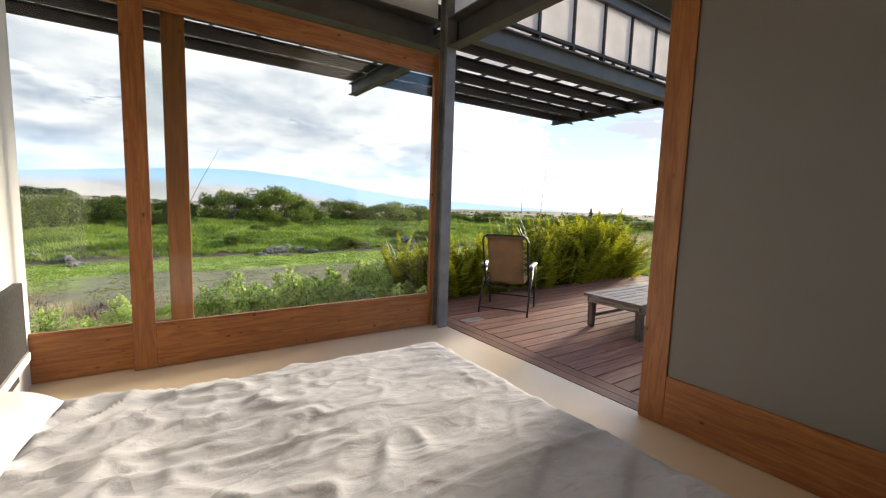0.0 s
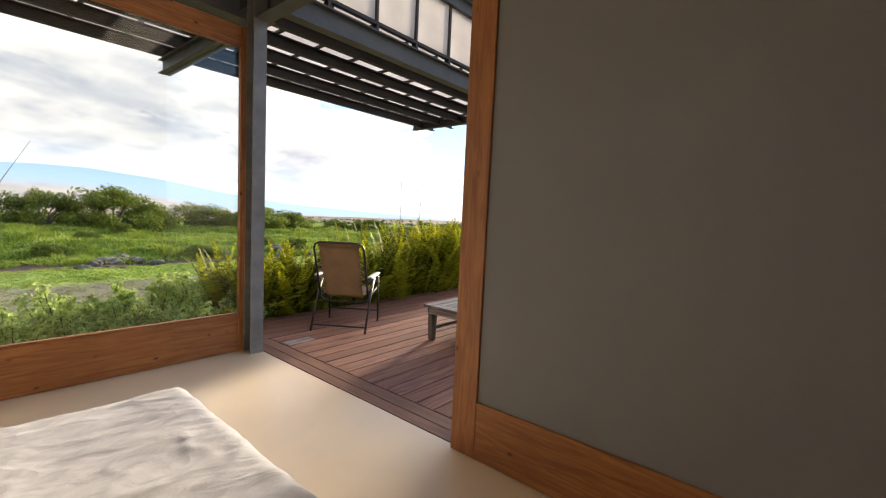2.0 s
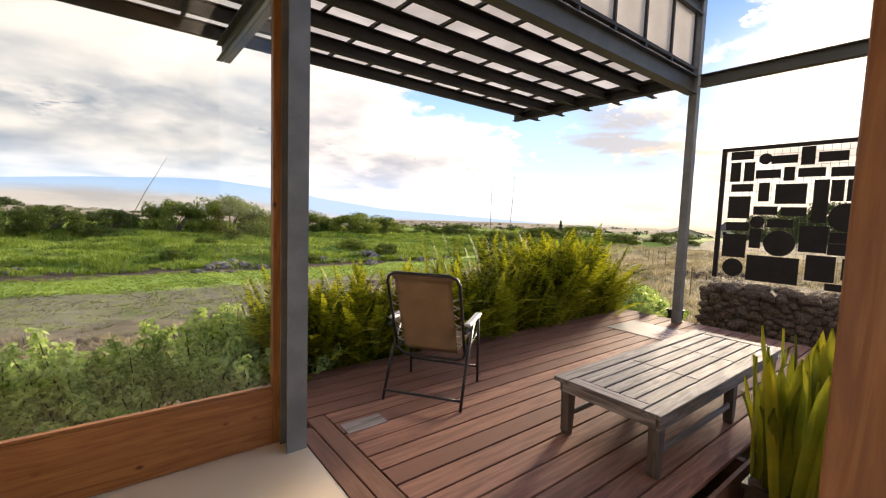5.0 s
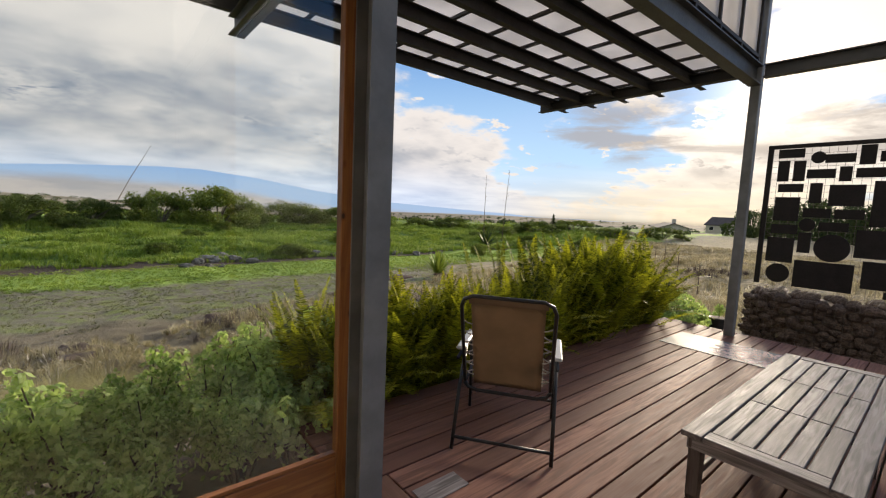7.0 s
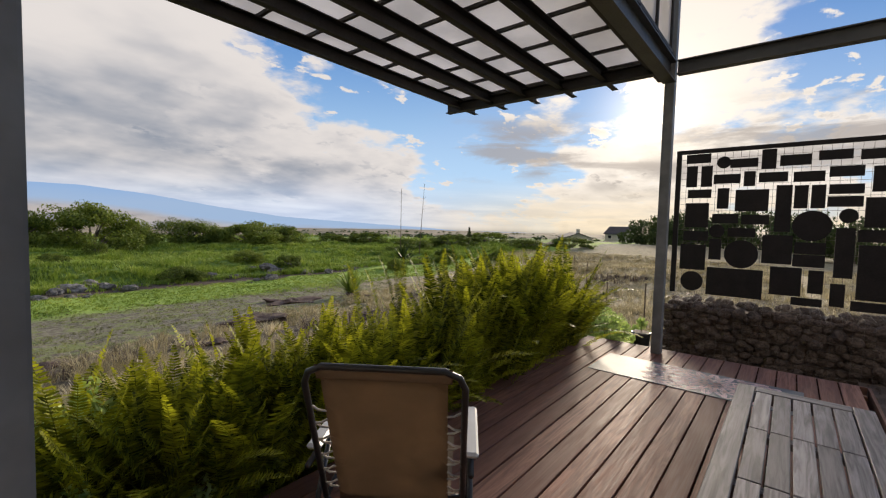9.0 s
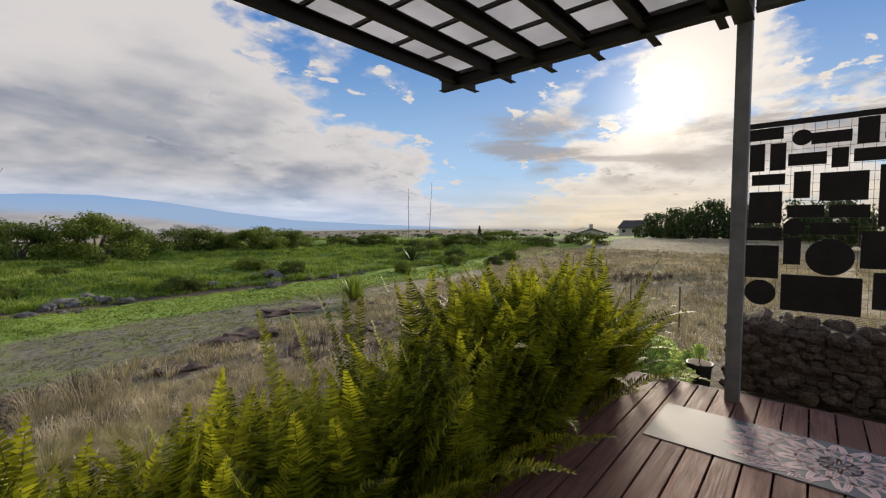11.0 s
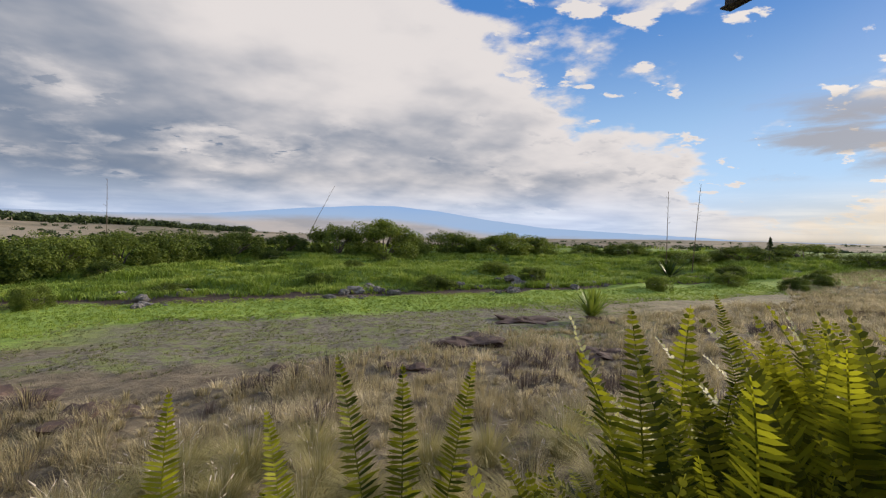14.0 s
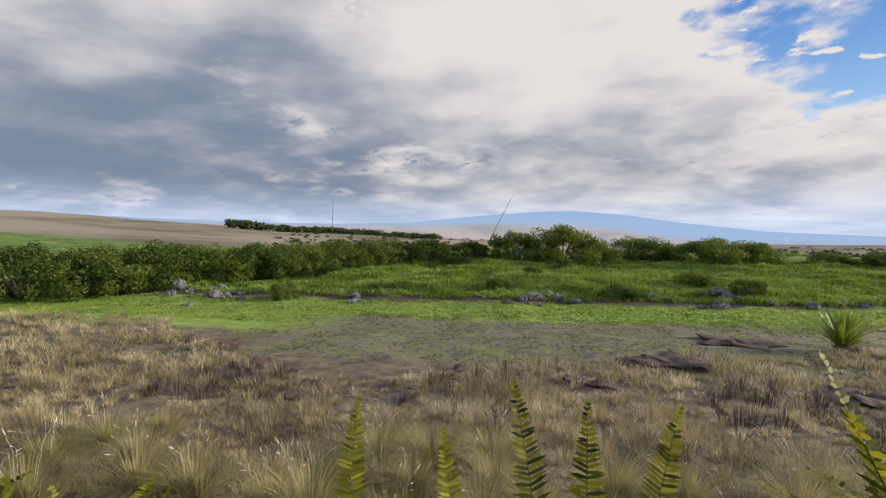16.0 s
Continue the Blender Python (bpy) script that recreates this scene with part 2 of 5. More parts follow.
def ibeam(u, v, w, h, t):
    """An I profile centred on u with its bottom at v."""
    a, b = w / 2, t / 2
    return [(u - a, v), (u + a, v), (u + a, v + t), (u + b, v + t), (u + b, v + h - t), (u + a, v + h - t), (u + a, v + h), (u - a, v + h), (u - a, v + h - t), (u - b, v + h - t), (u - b, v + t), (u - a, v + t)]


def add_tube(bm, pts, r, sides=8, r1=None, caps=True):
    """A round bar along a line of points, tapering to r1."""
    pts = [Vector(p) for p in pts]
    rings = []
    for i, p in enumerate(pts):
        d = (pts[min(i + 1, len(pts) - 1)] - pts[max(i - 1, 0)]).normalized()
        a = d.orthogonal().normalized() if i == 0 else (a - d * a.dot(d)).normalized()
        b = d.cross(a)
        rr = r if r1 is None else r + (r1 - r) * i / (len(pts) - 1)
        rings.append([bm.verts.new(p + (a * math.cos(q) + b * math.sin(q)) * rr) for q in (2 * math.pi * j / sides for j in range(sides))])
    for k in range(len(rings) - 1):
        for j in range(sides):
            bm.faces.new((rings[k][j], rings[k][(j + 1) % sides], rings[k + 1][(j + 1) % sides], rings[k + 1][j]))
    if caps:
        bm.faces.new(rings[0][::-1])
        bm.faces.new(rings[-1])
    return bm


def tube(pts, r, sides=8, r1=None):
    return add_tube(bmesh.new(), pts, r, sides, r1)


def empty(name, place=(0, 0, 0), label="", category="", group="", kind=""):
    ob = new(name)
    ob.empty_display_size = 0.1
    ob.location = place
    return tagged(ob, label, category, group, kind)


def arrays(name, verts, faces, mat, smooth=False):
    """A mesh object from arrays of vertices and faces."""
    me = bpy.data.meshes.new(name)
    me.from_pydata(verts.tolist() if hasattr(verts, "tolist") else verts, [], faces.tolist() if hasattr(faces, "tolist") else faces)
    me.materials.append(mat)
    if smooth:
        me.polygons.foreach_set("use_smooth", [True] * len(me.polygons))
    me.update()
    return new(name, me)


# ---- the house ----
WX0, WX1, WY = -0.75, 2.80, 4.06          # head wall, opening line, window line
ROOM_BACK, CEIL = -1.6, 4.3

floor = tagged(part("floor", box(WX0 - 0.2, 2.78, ROOM_BACK - 0.2, WY + 0.20, -0.2, 0.0), M_CONCRETE), "polished beige concrete bedroom floor", "floor", kind="structure")
# the glazed gap from 1.9 to 2.7 m is added out of view, for fill light
west = empty("wall_west", (WX0, 0, 0), "white painted wall behind the bed with an added unseen light opening", "wall", kind="structure")
part("wall_low", box(-0.2, 0, ROOM_BACK - 0.2, 3.2, 0, 1.9), M_WHITE, west)
part("wall_head", box(-0.2, 0, ROOM_BACK - 0.2, 3.2, 2.7, CEIL), M_WHITE, west)
part("wall_end", box(-0.2, 0, 3.2, WY + 0.22, 0, CEIL), M_WHITE, west)
part("wall_back", box(-0.2, 0, ROOM_BACK - 0.2, -1.0, 1.9, 2.7), M_WHITE, west)
g = part("pane", box(-0.11, -0.10, -1.0, 3.2, 1.9, 2.7), M_GLASS, west)
g.visible_shadow = False
tagged(part("wall_south", box(WX0, 2.95, ROOM_BACK - 0.2, ROOM_BACK, 0, CEIL), M_GREYWALL), "plain plaster wall closing the bedroom", "wall", kind="structure")
tagged(part("ceiling", box(WX0 - 0.2, 3.1, ROOM_BACK - 0.2, WY + 0.35, CEIL, CEIL + 0.12), M_PLY), "plywood ceiling above the bedroom", "ceiling", kind="structure")
tagged(part("wall_east", box(2.84, 2.98, ROOM_BACK, -0.35, 0, 3.05), M_GREYWALL), "plain plaster wall beside the sliding panel", "wall", kind="structure")

post = empty("steel_post", (2.71, 4.045, 0), "grey painted steel corner post with a flanged profile", "post", kind="structure")
bm = extrude_profile([(x, y) for x, y in ibeam(0.0, -0.07, 0.12, 0.14, 0.012)], 0.0, 4.3, 2)
part("shaft", bm, M_STEEL, post)
part("flat_bar", box(0.061, 0.069, -0.045, 0.045, 0, 3.05), M_STEEL, post)

tagged(part("window_beam", extrude_profile(channel(4.25, 3.05, 0.16, 0.30, 0.014, -1), -0.95, 2.64, 0), M_BEAM), "grey steel channel beam above the windows", "beam", kind="structure")
tagged(part("opening_beam", extrude_profile(channel(2.80, 3.05, -0.14 + 0.0, 0.30, 0.014, 1), -1.6, 3.98, 1), M_BEAM), "grey steel channel beam above the deck opening", "beam", kind="structure")
tagged(part("clerestory_north", box(-0.95, 2.64, 4.15, 4.165, 3.36, CEIL), M_POLY), "milky clerestory sheet above the window beam", "window", kind="structure")
tagged(part("clerestory_east", box(2.735, 2.75, -1.6, 3.98, 3.36, CEIL), M_POLY), "milky clerestory sheet above the opening beam", "window", kind="structure")


def sliding_window(name, x0, x1, y, left, right, label):
    """A tall glazed timber leaf with broad bottom rail."""
    w = empty(name, (x0, y, 0), label, "sliding window", "sliding window leaves", "structure")
    L = x1 - x0
    part("left_stile", box(0, left, -0.025, 0.025, 0.006, 3.0, 0.003), M_FIR_Z, w)
    part("right_stile", box(L - right, L, -0.025, 0.025, 0.006, 3.0, 0.003), M_FIR_Z, w)
    part("bottom_rail", box(left + 0.001, L - right - 0.001, -0.024, 0.024, 0.006, 0.36, 0.003), M_FIR_X, w)
    part("top_rail", box(left + 0.001, L - right - 0.001, -0.024, 0.024, 2.82, 3.0, 0.003), M_FIR_X, w)
    for nm, z0, z1 in (("lower_bead", 0.361, 0.376), ("upper_bead", 2.804, 2.819)):
        part(nm, box(left, L - right, -0.015, 0.015, z0, z1), M_FIR_X, w)
    g = part("pane", box(left - 0.005, L - right + 0.005, -0.004, 0.004, 0.35, 2.83), M_GLASS, w)
    g.visible_shadow = False
    return w


sliding_window("window_1", -0.14, 2.69, 4.155, 0.15, 0.08, "oiled fir sliding window with tall clear pane")
sliding_window("window_2", -0.95, 0.28, 4.225, 0.15, 0.16, "oiled fir sliding window behind its neighbour")
tagged(part("window_track", box(-0.95, 2.69, 4.26, 4.30, -0.05, 0.02), M_CONCRETE), "low concrete kerb outside the windows", "kerb", kind="structure")

panel = empty("sliding_panel", (2.76, 1.62, 0), "oiled fir sliding panel with smooth grey infill", "sliding panel", kind="structure")
part("front_stile", box(-0.03, 0.03, -0.17, 0.0, 0.005, 3.0, 0.003), M_FIR_Z, panel)
part("back_stile", box(-0.03, 0.03, -3.2, -3.03, 0.005, 3.0, 0.003), M_FIR_Z, panel)
part("bottom_rail", box(-0.03, 0.03, -3.029, -0.171, 0.005, 0.34, 0.003), M_FIR_Y, panel)
part("top_rail", box(-0.03, 0.03, -3.029, -0.171, 2.82, 3.0, 0.003), M_FIR_Y, panel)
part("infill", box(-0.014, 0.014, -3.04, -0.16, 0.33, 2.83), M_GREYPANEL, panel, "smooth mid-grey infill board")

# ---- the roof over the deck ----
P2 = (8.40, 4.20)
post2 = empty("deck_post", (P2[0], P2[1], -0.3), "slim grey square steel post at the deck end", "post", kind="structure")
part("shaft", box(-0.055, 0.055, -0.055, 0.055, 0.3, 5.2, 0.006), M_STEEL, post2)
tagged(part("eaves_beam", extrude_profile(ibeam(4.20, 3.28, 0.14, 0.24, 0.014), 2.8, 8.33, 0), M_BEAM), "grey steel eaves beam along the deck", "beam", kind="structure")
tagged(part("end_beam", extrude_profile(ibeam(8.50, 3.46, 0.12, 0.16, 0.012), 4.27, 7.73, 1), M_DARKSTEEL), "dark steel beam carrying the roof purlins", "beam", kind="structure")
tagged(part("tie_beam", extrude_profile(ibeam(8.40, 3.38, 0.12, 0.16, 0.012), -3.5, 4.13, 1), M_BEAM), "grey steel tie beam across the open court", "beam", kind="structure")
outrigger = empty("outrigger_beam", (2.86, 0, 0), "pair of slim grey steel channels under the eaves", "beam", kind="structure")
part("channel", extrude_profile(channel(0.075, 3.20, 0.07, 0.19, 0.012, -1), 4.28, 7.27, 1), M_BEAM, outrigger)
part("channel", extrude_profile(channel(0.085, 3.20, 0.07, 0.19, 0.012, 1), 4.28, 7.27, 1), M_BEAM, outrigger)
part("web_plate", box(0.0755, 0.0845, 4.30, 7.22, 3.235, 3.36), M_DARKSTEEL, outrigger)
purlin_mesh = mesh_of(extrude_profile(channel(0.0, 0.0, 0.08, 0.16, 0.010, -1), -3.0, 8.95, 0), "purlin", M_DARKSTEEL)
for yy in (4.47, 5.07, 5.67, 6.27, 6.87, 7.48):
    p = tagged(new("roof_purlin", purlin_mesh), "dark brown steel channel purlin under the roof sheet", "purlin", "roof purlins", "structure")
    p.location = (0, yy, 3.50)
batten_mesh = mesh_of(box(-0.02, 0.02, 4.40, 7.50, 0, 0.035), "batten", M_DARKSTEEL)
for i in range(20):
    p = tagged(new("roof_batten", batten_mesh), "thin dark batten under the roof sheet", "batten", "roof battens", "structure")
    p.location = (8.55 - 0.6 * i, 0, 3.662)
tagged(part("roof_sheet", box(-3.0, 8.72, 4.32, 7.55, 3.70, 3.706), M_POLY), "milky translucent roof sheet", "roof", kind="structure")

clere = empty("clerestory_deck", (0, 4.2, 0), "row of milky panes between thin dark bars", "clerestory", kind="structure")
part("bottom_bar", box(2.85, 8.33, -0.03, 0.03, 3.60, 3.64), M_DARKSTEEL, clere)
part("top_beam", extrude_profile(ibeam(0.0, 4.34, 0.14, 0.2, 0.012), 2.85, 8.33, 0), M_BEAM, clere)
bar = mesh_of(box(-0.018, 0.018, -0.03, 0.03, 3.64, 4.34), "bar", M_DARKSTEEL)
stub = mesh_of(box(-0.02, 0.02, -0.04, 0.04, 3.522, 3.60), "bracket", M_DARKSTEEL)
pane = mesh_of(box(0.022, 0.648, -0.004, 0.004, 3.642, 4.338), "pane", M_POLY)
for i in range(9):
    x = 2.88 + 0.67 * i
    o = new("bar", bar); o.parent = clere; o.location = (x, 0, 0)
    o = new("bracket", stub); o.parent = clere; o.location = (x, 0, 0)
    if i < 8:
        o = new("pane", pane); o.parent = clere; o.location = (x, 0, 0)
tagged(part("upper_roof", box(2.6, 8.9, 4.1, 4.6, 4.9, 5.0), M_DARKSTEEL), "dark upper roof edge", "roof", kind="structure")
tagged(part("upper_roof_side", box(8.33, 8.47, -3.5, 4.1, 4.9, 5.05), M_DARKSTEEL), "dark upper roof edge beam", "beam", kind="structure")

# ---- terrain ----
PROFILE = [(-60, -0.35), (2.0, -0.30), (5.6, -0.35), (7.0, -0.65), (9.0, -1.05), (12, -1.5), (17, -2.0), (22, -2.35), (28, -2.55), (34, -2.5), (42, -2.1), (52, -1.5), (64, -1.2), (90, -2.2), (160, -4), (320, -5.5), (900, -16), (3900, -60)]


def ground_z(x, y):
    """Height of the land: a fall from the house to a shallow gulch, bushes beyond, a dry rise on either side."""
    d = y if x < 9 else max(y, math.hypot(x - 9, max(y - 5.6, 0)) * 0.75 + min(y, 5.6)) if y > 2 else y
    if x > 9:
        d = max(d, 5.6 + (x - 9) * 0.30)
    z = PROFILE[-1][1]
    for (a, za), (b_, zb) in zip(PROFILE, PROFILE[1:]):
        if d <= b_:
            f = max(0.0, (d - a) / (b_ - a))
            z = za + (zb - za) * f
            break
    r = math.hypot(x - 4, y - 4)
    amp = min(1.0, max(0.0, (r - 6) / 14))
    z += amp * 0.22 * noise.noise(Vector((x * 0.16, y * 0.16, 3.0))) + amp * 0.09 * noise.noise(Vector((x * 0.6, y * 0.6, 1.0)))
    if 6.5 < y < 24:
        k = min(1.0, (y - 6.5) / 2.0, (24 - y) / 5.0)
        z += k * (0.13 * noise.noise(Vector((x * 0.75, y * 0.95, 6.0))) + 0.09 * noise.noise(Vector((x * 1.7, y * 2.0, 11.0))))
    if 31 < y < 70:
        k = min(1.0, (y - 31) / 3.0, (70 - y) / 8.0)
        z += k * (0.45 * noise.noise(Vector((x * 0.09, y * 0.12, 9.0))) + 0.50 * abs(noise.noise(Vector((x * 0.17, y * 0.30, 2.0)))) + 0.25 * noise.noise(Vector((x * 0.42, y * 0.6, 4.0))))
    if r > 90:
        k = min(1.0, (r - 90) / 150)
        z += k * 3.2 * noise.noise(Vector((x * 0.006, y * 0.006, 5.0))) + k * 1.2 * noise.noise(Vector((x * 0.02, y * 0.02, 8.0)))
    # a dry rise away on the side of the bedroom, and one on the sea side near the neighbours
    az = math.degrees(math.atan2(x - 4, y - 4))
    if r > 60:
        rise = 9.0 * min(1.0, max(0.0, (15 - az) / 45.0)) + 9.0 * min(1.0, max(0.0, (-28 - az) / 22.0))
        z += rise * min(1.0, (r - 60) / 260)
    z += 1.5 * math.exp(-((x - 34) / 10) ** 2 - ((y - 9) / 8) ** 2)
    return z


def terrain():
    xs = sorted({*np.round(np.arange(-36, -12, 0.9), 2), *np.round(np.arange(-12, 26, 0.5), 2), *np.round(np.arange(26, 60, 0.9), 2), *np.round(-36 - 1.0 * 1.16 ** np.arange(1, 48), 1), *np.round(60 + 1.0 * 1.16 ** np.arange(1, 47), 1)})
    ys = sorted({*np.round(np.arange(2, 22, 0.4), 2), *np.round(np.arange(22, 66, 0.7), 2), *np.round(2 - 1.0 * 1.3 ** np.arange(0, 22), 1), *np.round(66 + 0.8 * 1.15 ** np.arange(1, 60), 1)})
    xs = [x for x in xs if -1500 < x < 1500]
    ys = [y for y in ys if -300 < y < 3600]
    v = np.array([(x, y, ground_z(x, y)) for y in ys for x in xs])
    n = len(xs)
    idx = np.arange(len(v)).reshape(len(ys), n)
    f = np.stack([idx[:-1, :-1], idx[:-1, 1:], idx[1:, 1:], idx[1:, :-1]], -1).reshape(-1, 4)
    return v, f


def ground_mat(n, obj, rnd):
    xyz = n.add("ShaderNodeSeparateXYZ", {0: obj})
    x, y = xyz.outputs[0], xyz.outputs[1]
    a = n.noise(obj, 0.35, 5.0, 0.6, 0.4)
    b_ = n.noise(obj, 2.3, 6.0, 0.65)
    c_ = n.noise(obj, 14.0, 4.0, 0.6)
    wob = n.math("MULTIPLY", n.math("SUBTRACT", a, 0.5), 5.0)
    d = n.math("ADD", n.math("ADD", y, wob), n.math("MULTIPLY", n.math("MAXIMUM", n.math("SUBTRACT", x, 9.0), 0.0), -0.06))
    straw = n.mix(n.range(b_, 0.3, 0.7), (0.20, 0.16, 0.08), (0.42, 0.345, 0.20))
    soil = n.mix(c_, (0.05, 0.033, 0.022), (0.12, 0.08, 0.055))
    thatch = n.mix(n.range(b_, 0.3, 0.7), (0.10, 0.076, 0.048), (0.28, 0.225, 0.14))
    base = n.mix(n.range(a, 0.57, 0.68), thatch, soil)
    gravelly = n.noise(obj, 5.0, 7.0, 0.75)
    drive = n.mix(n.range(gravelly, 0.36, 0.64), (0.10, 0.085, 0.058), (0.275, 0.245, 0.172))
    drive = n.mix(n.range(n.noise(obj, 1.6, 7.0, 0.72), 0.47, 0.60), drive, (0.21, 0.24, 0.075))
    lawn = n.mix(n.range(b_, 0.3, 0.7), (0.19, 0.30, 0.04), (0.34, 0.46, 0.075))
    rough = n.mix(n.range(a, 0.35, 0.65), (0.09, 0.17, 0.02), (0.20, 0.29, 0.05))
    dry = n.mix(n.range(n.noise(obj, 0.02, 7.0, 0.65), 0.35, 0.62), (0.11, 0.10, 0.05), (0.34, 0.275, 0.18))
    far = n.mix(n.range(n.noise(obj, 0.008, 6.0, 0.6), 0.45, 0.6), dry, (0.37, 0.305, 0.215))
    # distance haze put into the land colour: greyer from 300 to 1500 m
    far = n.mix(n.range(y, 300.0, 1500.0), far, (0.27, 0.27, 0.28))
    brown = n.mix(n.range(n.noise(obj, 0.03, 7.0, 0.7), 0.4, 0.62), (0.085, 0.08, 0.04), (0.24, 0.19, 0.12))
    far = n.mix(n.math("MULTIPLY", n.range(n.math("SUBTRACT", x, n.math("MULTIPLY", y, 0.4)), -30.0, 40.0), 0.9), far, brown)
    c = n.mix(n.math("MULTIPLY", n.range(d, 15.8, 17.2), n.range(n.math("ADD", x, wob), -5.0, -1.0)), base, drive)
    c = n.mix(n.math("MULTIPLY", n.range(d, 20.0, 21.5), n.range(n.math("ADD", x, wob), -1.0, -5.0)), c, lawn)
    c = n.mix(n.range(d, 24.6, 25.6), c, lawn)
    c = n.mix(n.range(d, 30.2, 30.8), c, soil)
    c = n.mix(n.range(d, 32.2, 33.0), c, rough)
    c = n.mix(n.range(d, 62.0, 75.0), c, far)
    c = n.mix(n.range(x, 16.0, 21.0), c, n.mix(n.range(y, 30.0, 20.0), c, straw))
    return {"Base Color": c, "Roughness": 0.95, "bump": (n.math("ADD", b_, n.math("ADD", c_, gravelly)), 0.8, 0.08)}


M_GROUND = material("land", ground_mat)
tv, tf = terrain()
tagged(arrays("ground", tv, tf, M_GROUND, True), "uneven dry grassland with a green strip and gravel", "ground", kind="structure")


# self-lit surface for the far backdrop, untouched by the sun
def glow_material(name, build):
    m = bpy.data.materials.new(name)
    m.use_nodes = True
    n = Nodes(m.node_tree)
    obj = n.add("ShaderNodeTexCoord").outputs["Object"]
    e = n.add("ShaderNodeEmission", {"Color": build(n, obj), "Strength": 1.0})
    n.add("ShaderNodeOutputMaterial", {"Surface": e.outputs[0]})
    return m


def sea_mat(n, obj, rnd):
    a = n.noise(n.mapping(obj, (1, 1, 1)), 0.01, 5.0)
    return {"Base Color": n.mix(a, (0.10, 0.17, 0.25), (0.16, 0.24, 0.33)), "Roughness": 0.45}


b = box(-200, 4300, -2500, 4300, -62.5, -62)
tagged(part("water", b, material("sea", sea_mat)), "pale blue sea reaching to the horizon", "sea", kind="structure")


def ridge(name, r, az0, az1, crest, mat, label, foot=-70.0):
    """A far ridge: a curved slope whose crest follows a function of the bearing."""
    verts, faces, N, K = [], [], 140, 10
    for i in range(N + 1):
        az = az0 + (az1 - az0) * i / N
        h = crest(az) * r
        for k in range(K + 1):
            f = k / K
            rr = r * (0.86 + 0.14 * f)
            verts.append((4 + rr * math.sin(radians(az)), 4 + rr * math.cos(radians(az)), foot + (h - foot) * f ** 0.8))
    for i in range(N):
        for k in range(K):
            a = i * (K + 1) + k
            faces.append((a, a + K + 1, a + K + 2, a + 1))
    return tagged(arrays(name, verts, faces, mat, True), label, "mountain", kind="structure")


def volcano_crest(az):
    m = 0.0
    pts = ((-60, 2.5), (-35, 1.6), (-22, 1.5), (-12, 1.75), (-2, 2.7), (6, 3.2), (10, 3.2), (16, 2.6), (22, 1.6), (30, 0.55), (38, 0.1), (48, -0.4), (60, -1.2))
    for (a, ea), (c, ec) in zip(pts, pts[1:]):
        if a <= az <= c:
            m = ea + (ec - ea) * (az - a) / (c - a)
    return math.tan(radians(m + 0.05 * noise.noise(Vector((az * 0.8, 0, 0)))))


# air haze is put into the emitted colour: grey-tan low, bluer with height
def volcano_haze_mat(n, obj):
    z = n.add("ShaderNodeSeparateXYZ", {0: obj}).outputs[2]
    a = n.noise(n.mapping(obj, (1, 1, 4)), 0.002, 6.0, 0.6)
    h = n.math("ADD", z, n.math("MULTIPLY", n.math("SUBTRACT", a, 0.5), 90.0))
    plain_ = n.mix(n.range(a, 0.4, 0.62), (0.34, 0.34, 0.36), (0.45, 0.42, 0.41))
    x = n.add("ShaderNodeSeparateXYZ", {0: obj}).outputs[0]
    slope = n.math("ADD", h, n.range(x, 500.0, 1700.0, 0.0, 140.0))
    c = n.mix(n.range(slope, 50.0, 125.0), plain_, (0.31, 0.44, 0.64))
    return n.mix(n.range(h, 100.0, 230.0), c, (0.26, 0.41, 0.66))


ridge("backdrop", 3900.0, -60, 60, volcano_crest, glow_material("hazy_mountain", volcano_haze_mat), "hazy blue volcano on the horizon")

# ---- bedroom things ----
def linen(n, obj, rnd):
    weave = n.noise(obj, 160.0, 2.0)
    crease = n.noise(n.mapping(obj, (1.0, 2.4, 1.0), (0, 0, 0), (0, 0, 0.3)), 4.2, 4.0, 0.5, 0.5)
    ridge = n.math("ABSOLUTE", n.math("SUBTRACT", n.noise(n.mapping(obj, (1.0, 2.0, 1.0), (3, 1, 0), (0, 0, 0.5)), 2.6, 2.0, 0.5, 0.6), 0.5))
    soft = n.noise(obj, 2.0, 3.0)
    c = n.mix(n.range(soft, 0.3, 0.7), (0.45, 0.46, 0.51), (0.55, 0.56, 0.605))
    c = n.mix(n.math("MULTIPLY", weave, 0.10), c, (0.5, 0.5, 0.52))
    h = n.math("SUBTRACT", n.math("ADD", n.math("MULTIPLY", crease, 0.8), n.math("MULTIPLY", weave, 0.03)), n.math("MULTIPLY", ridge, 1.1))
    return {"Base Color": c, "Roughness": 0.85, "Sheen Weight": 0.15, "bump": (h, 0.6, 0.035)}


M_LINEN = material("crumpled_linen", linen)
M_PILLOW = material("pillow_cotton", plain((0.78, 0.78, 0.77), 0.85, 0.02, 3.0, 0.0, 0.1, 90.0))


def crumple(x):
    """How strongly the cloth is creased: more towards the pillows."""
    return 0.25 + 0.9 * max(0.0, min(1.0, (1.0 - x) / 1.2))


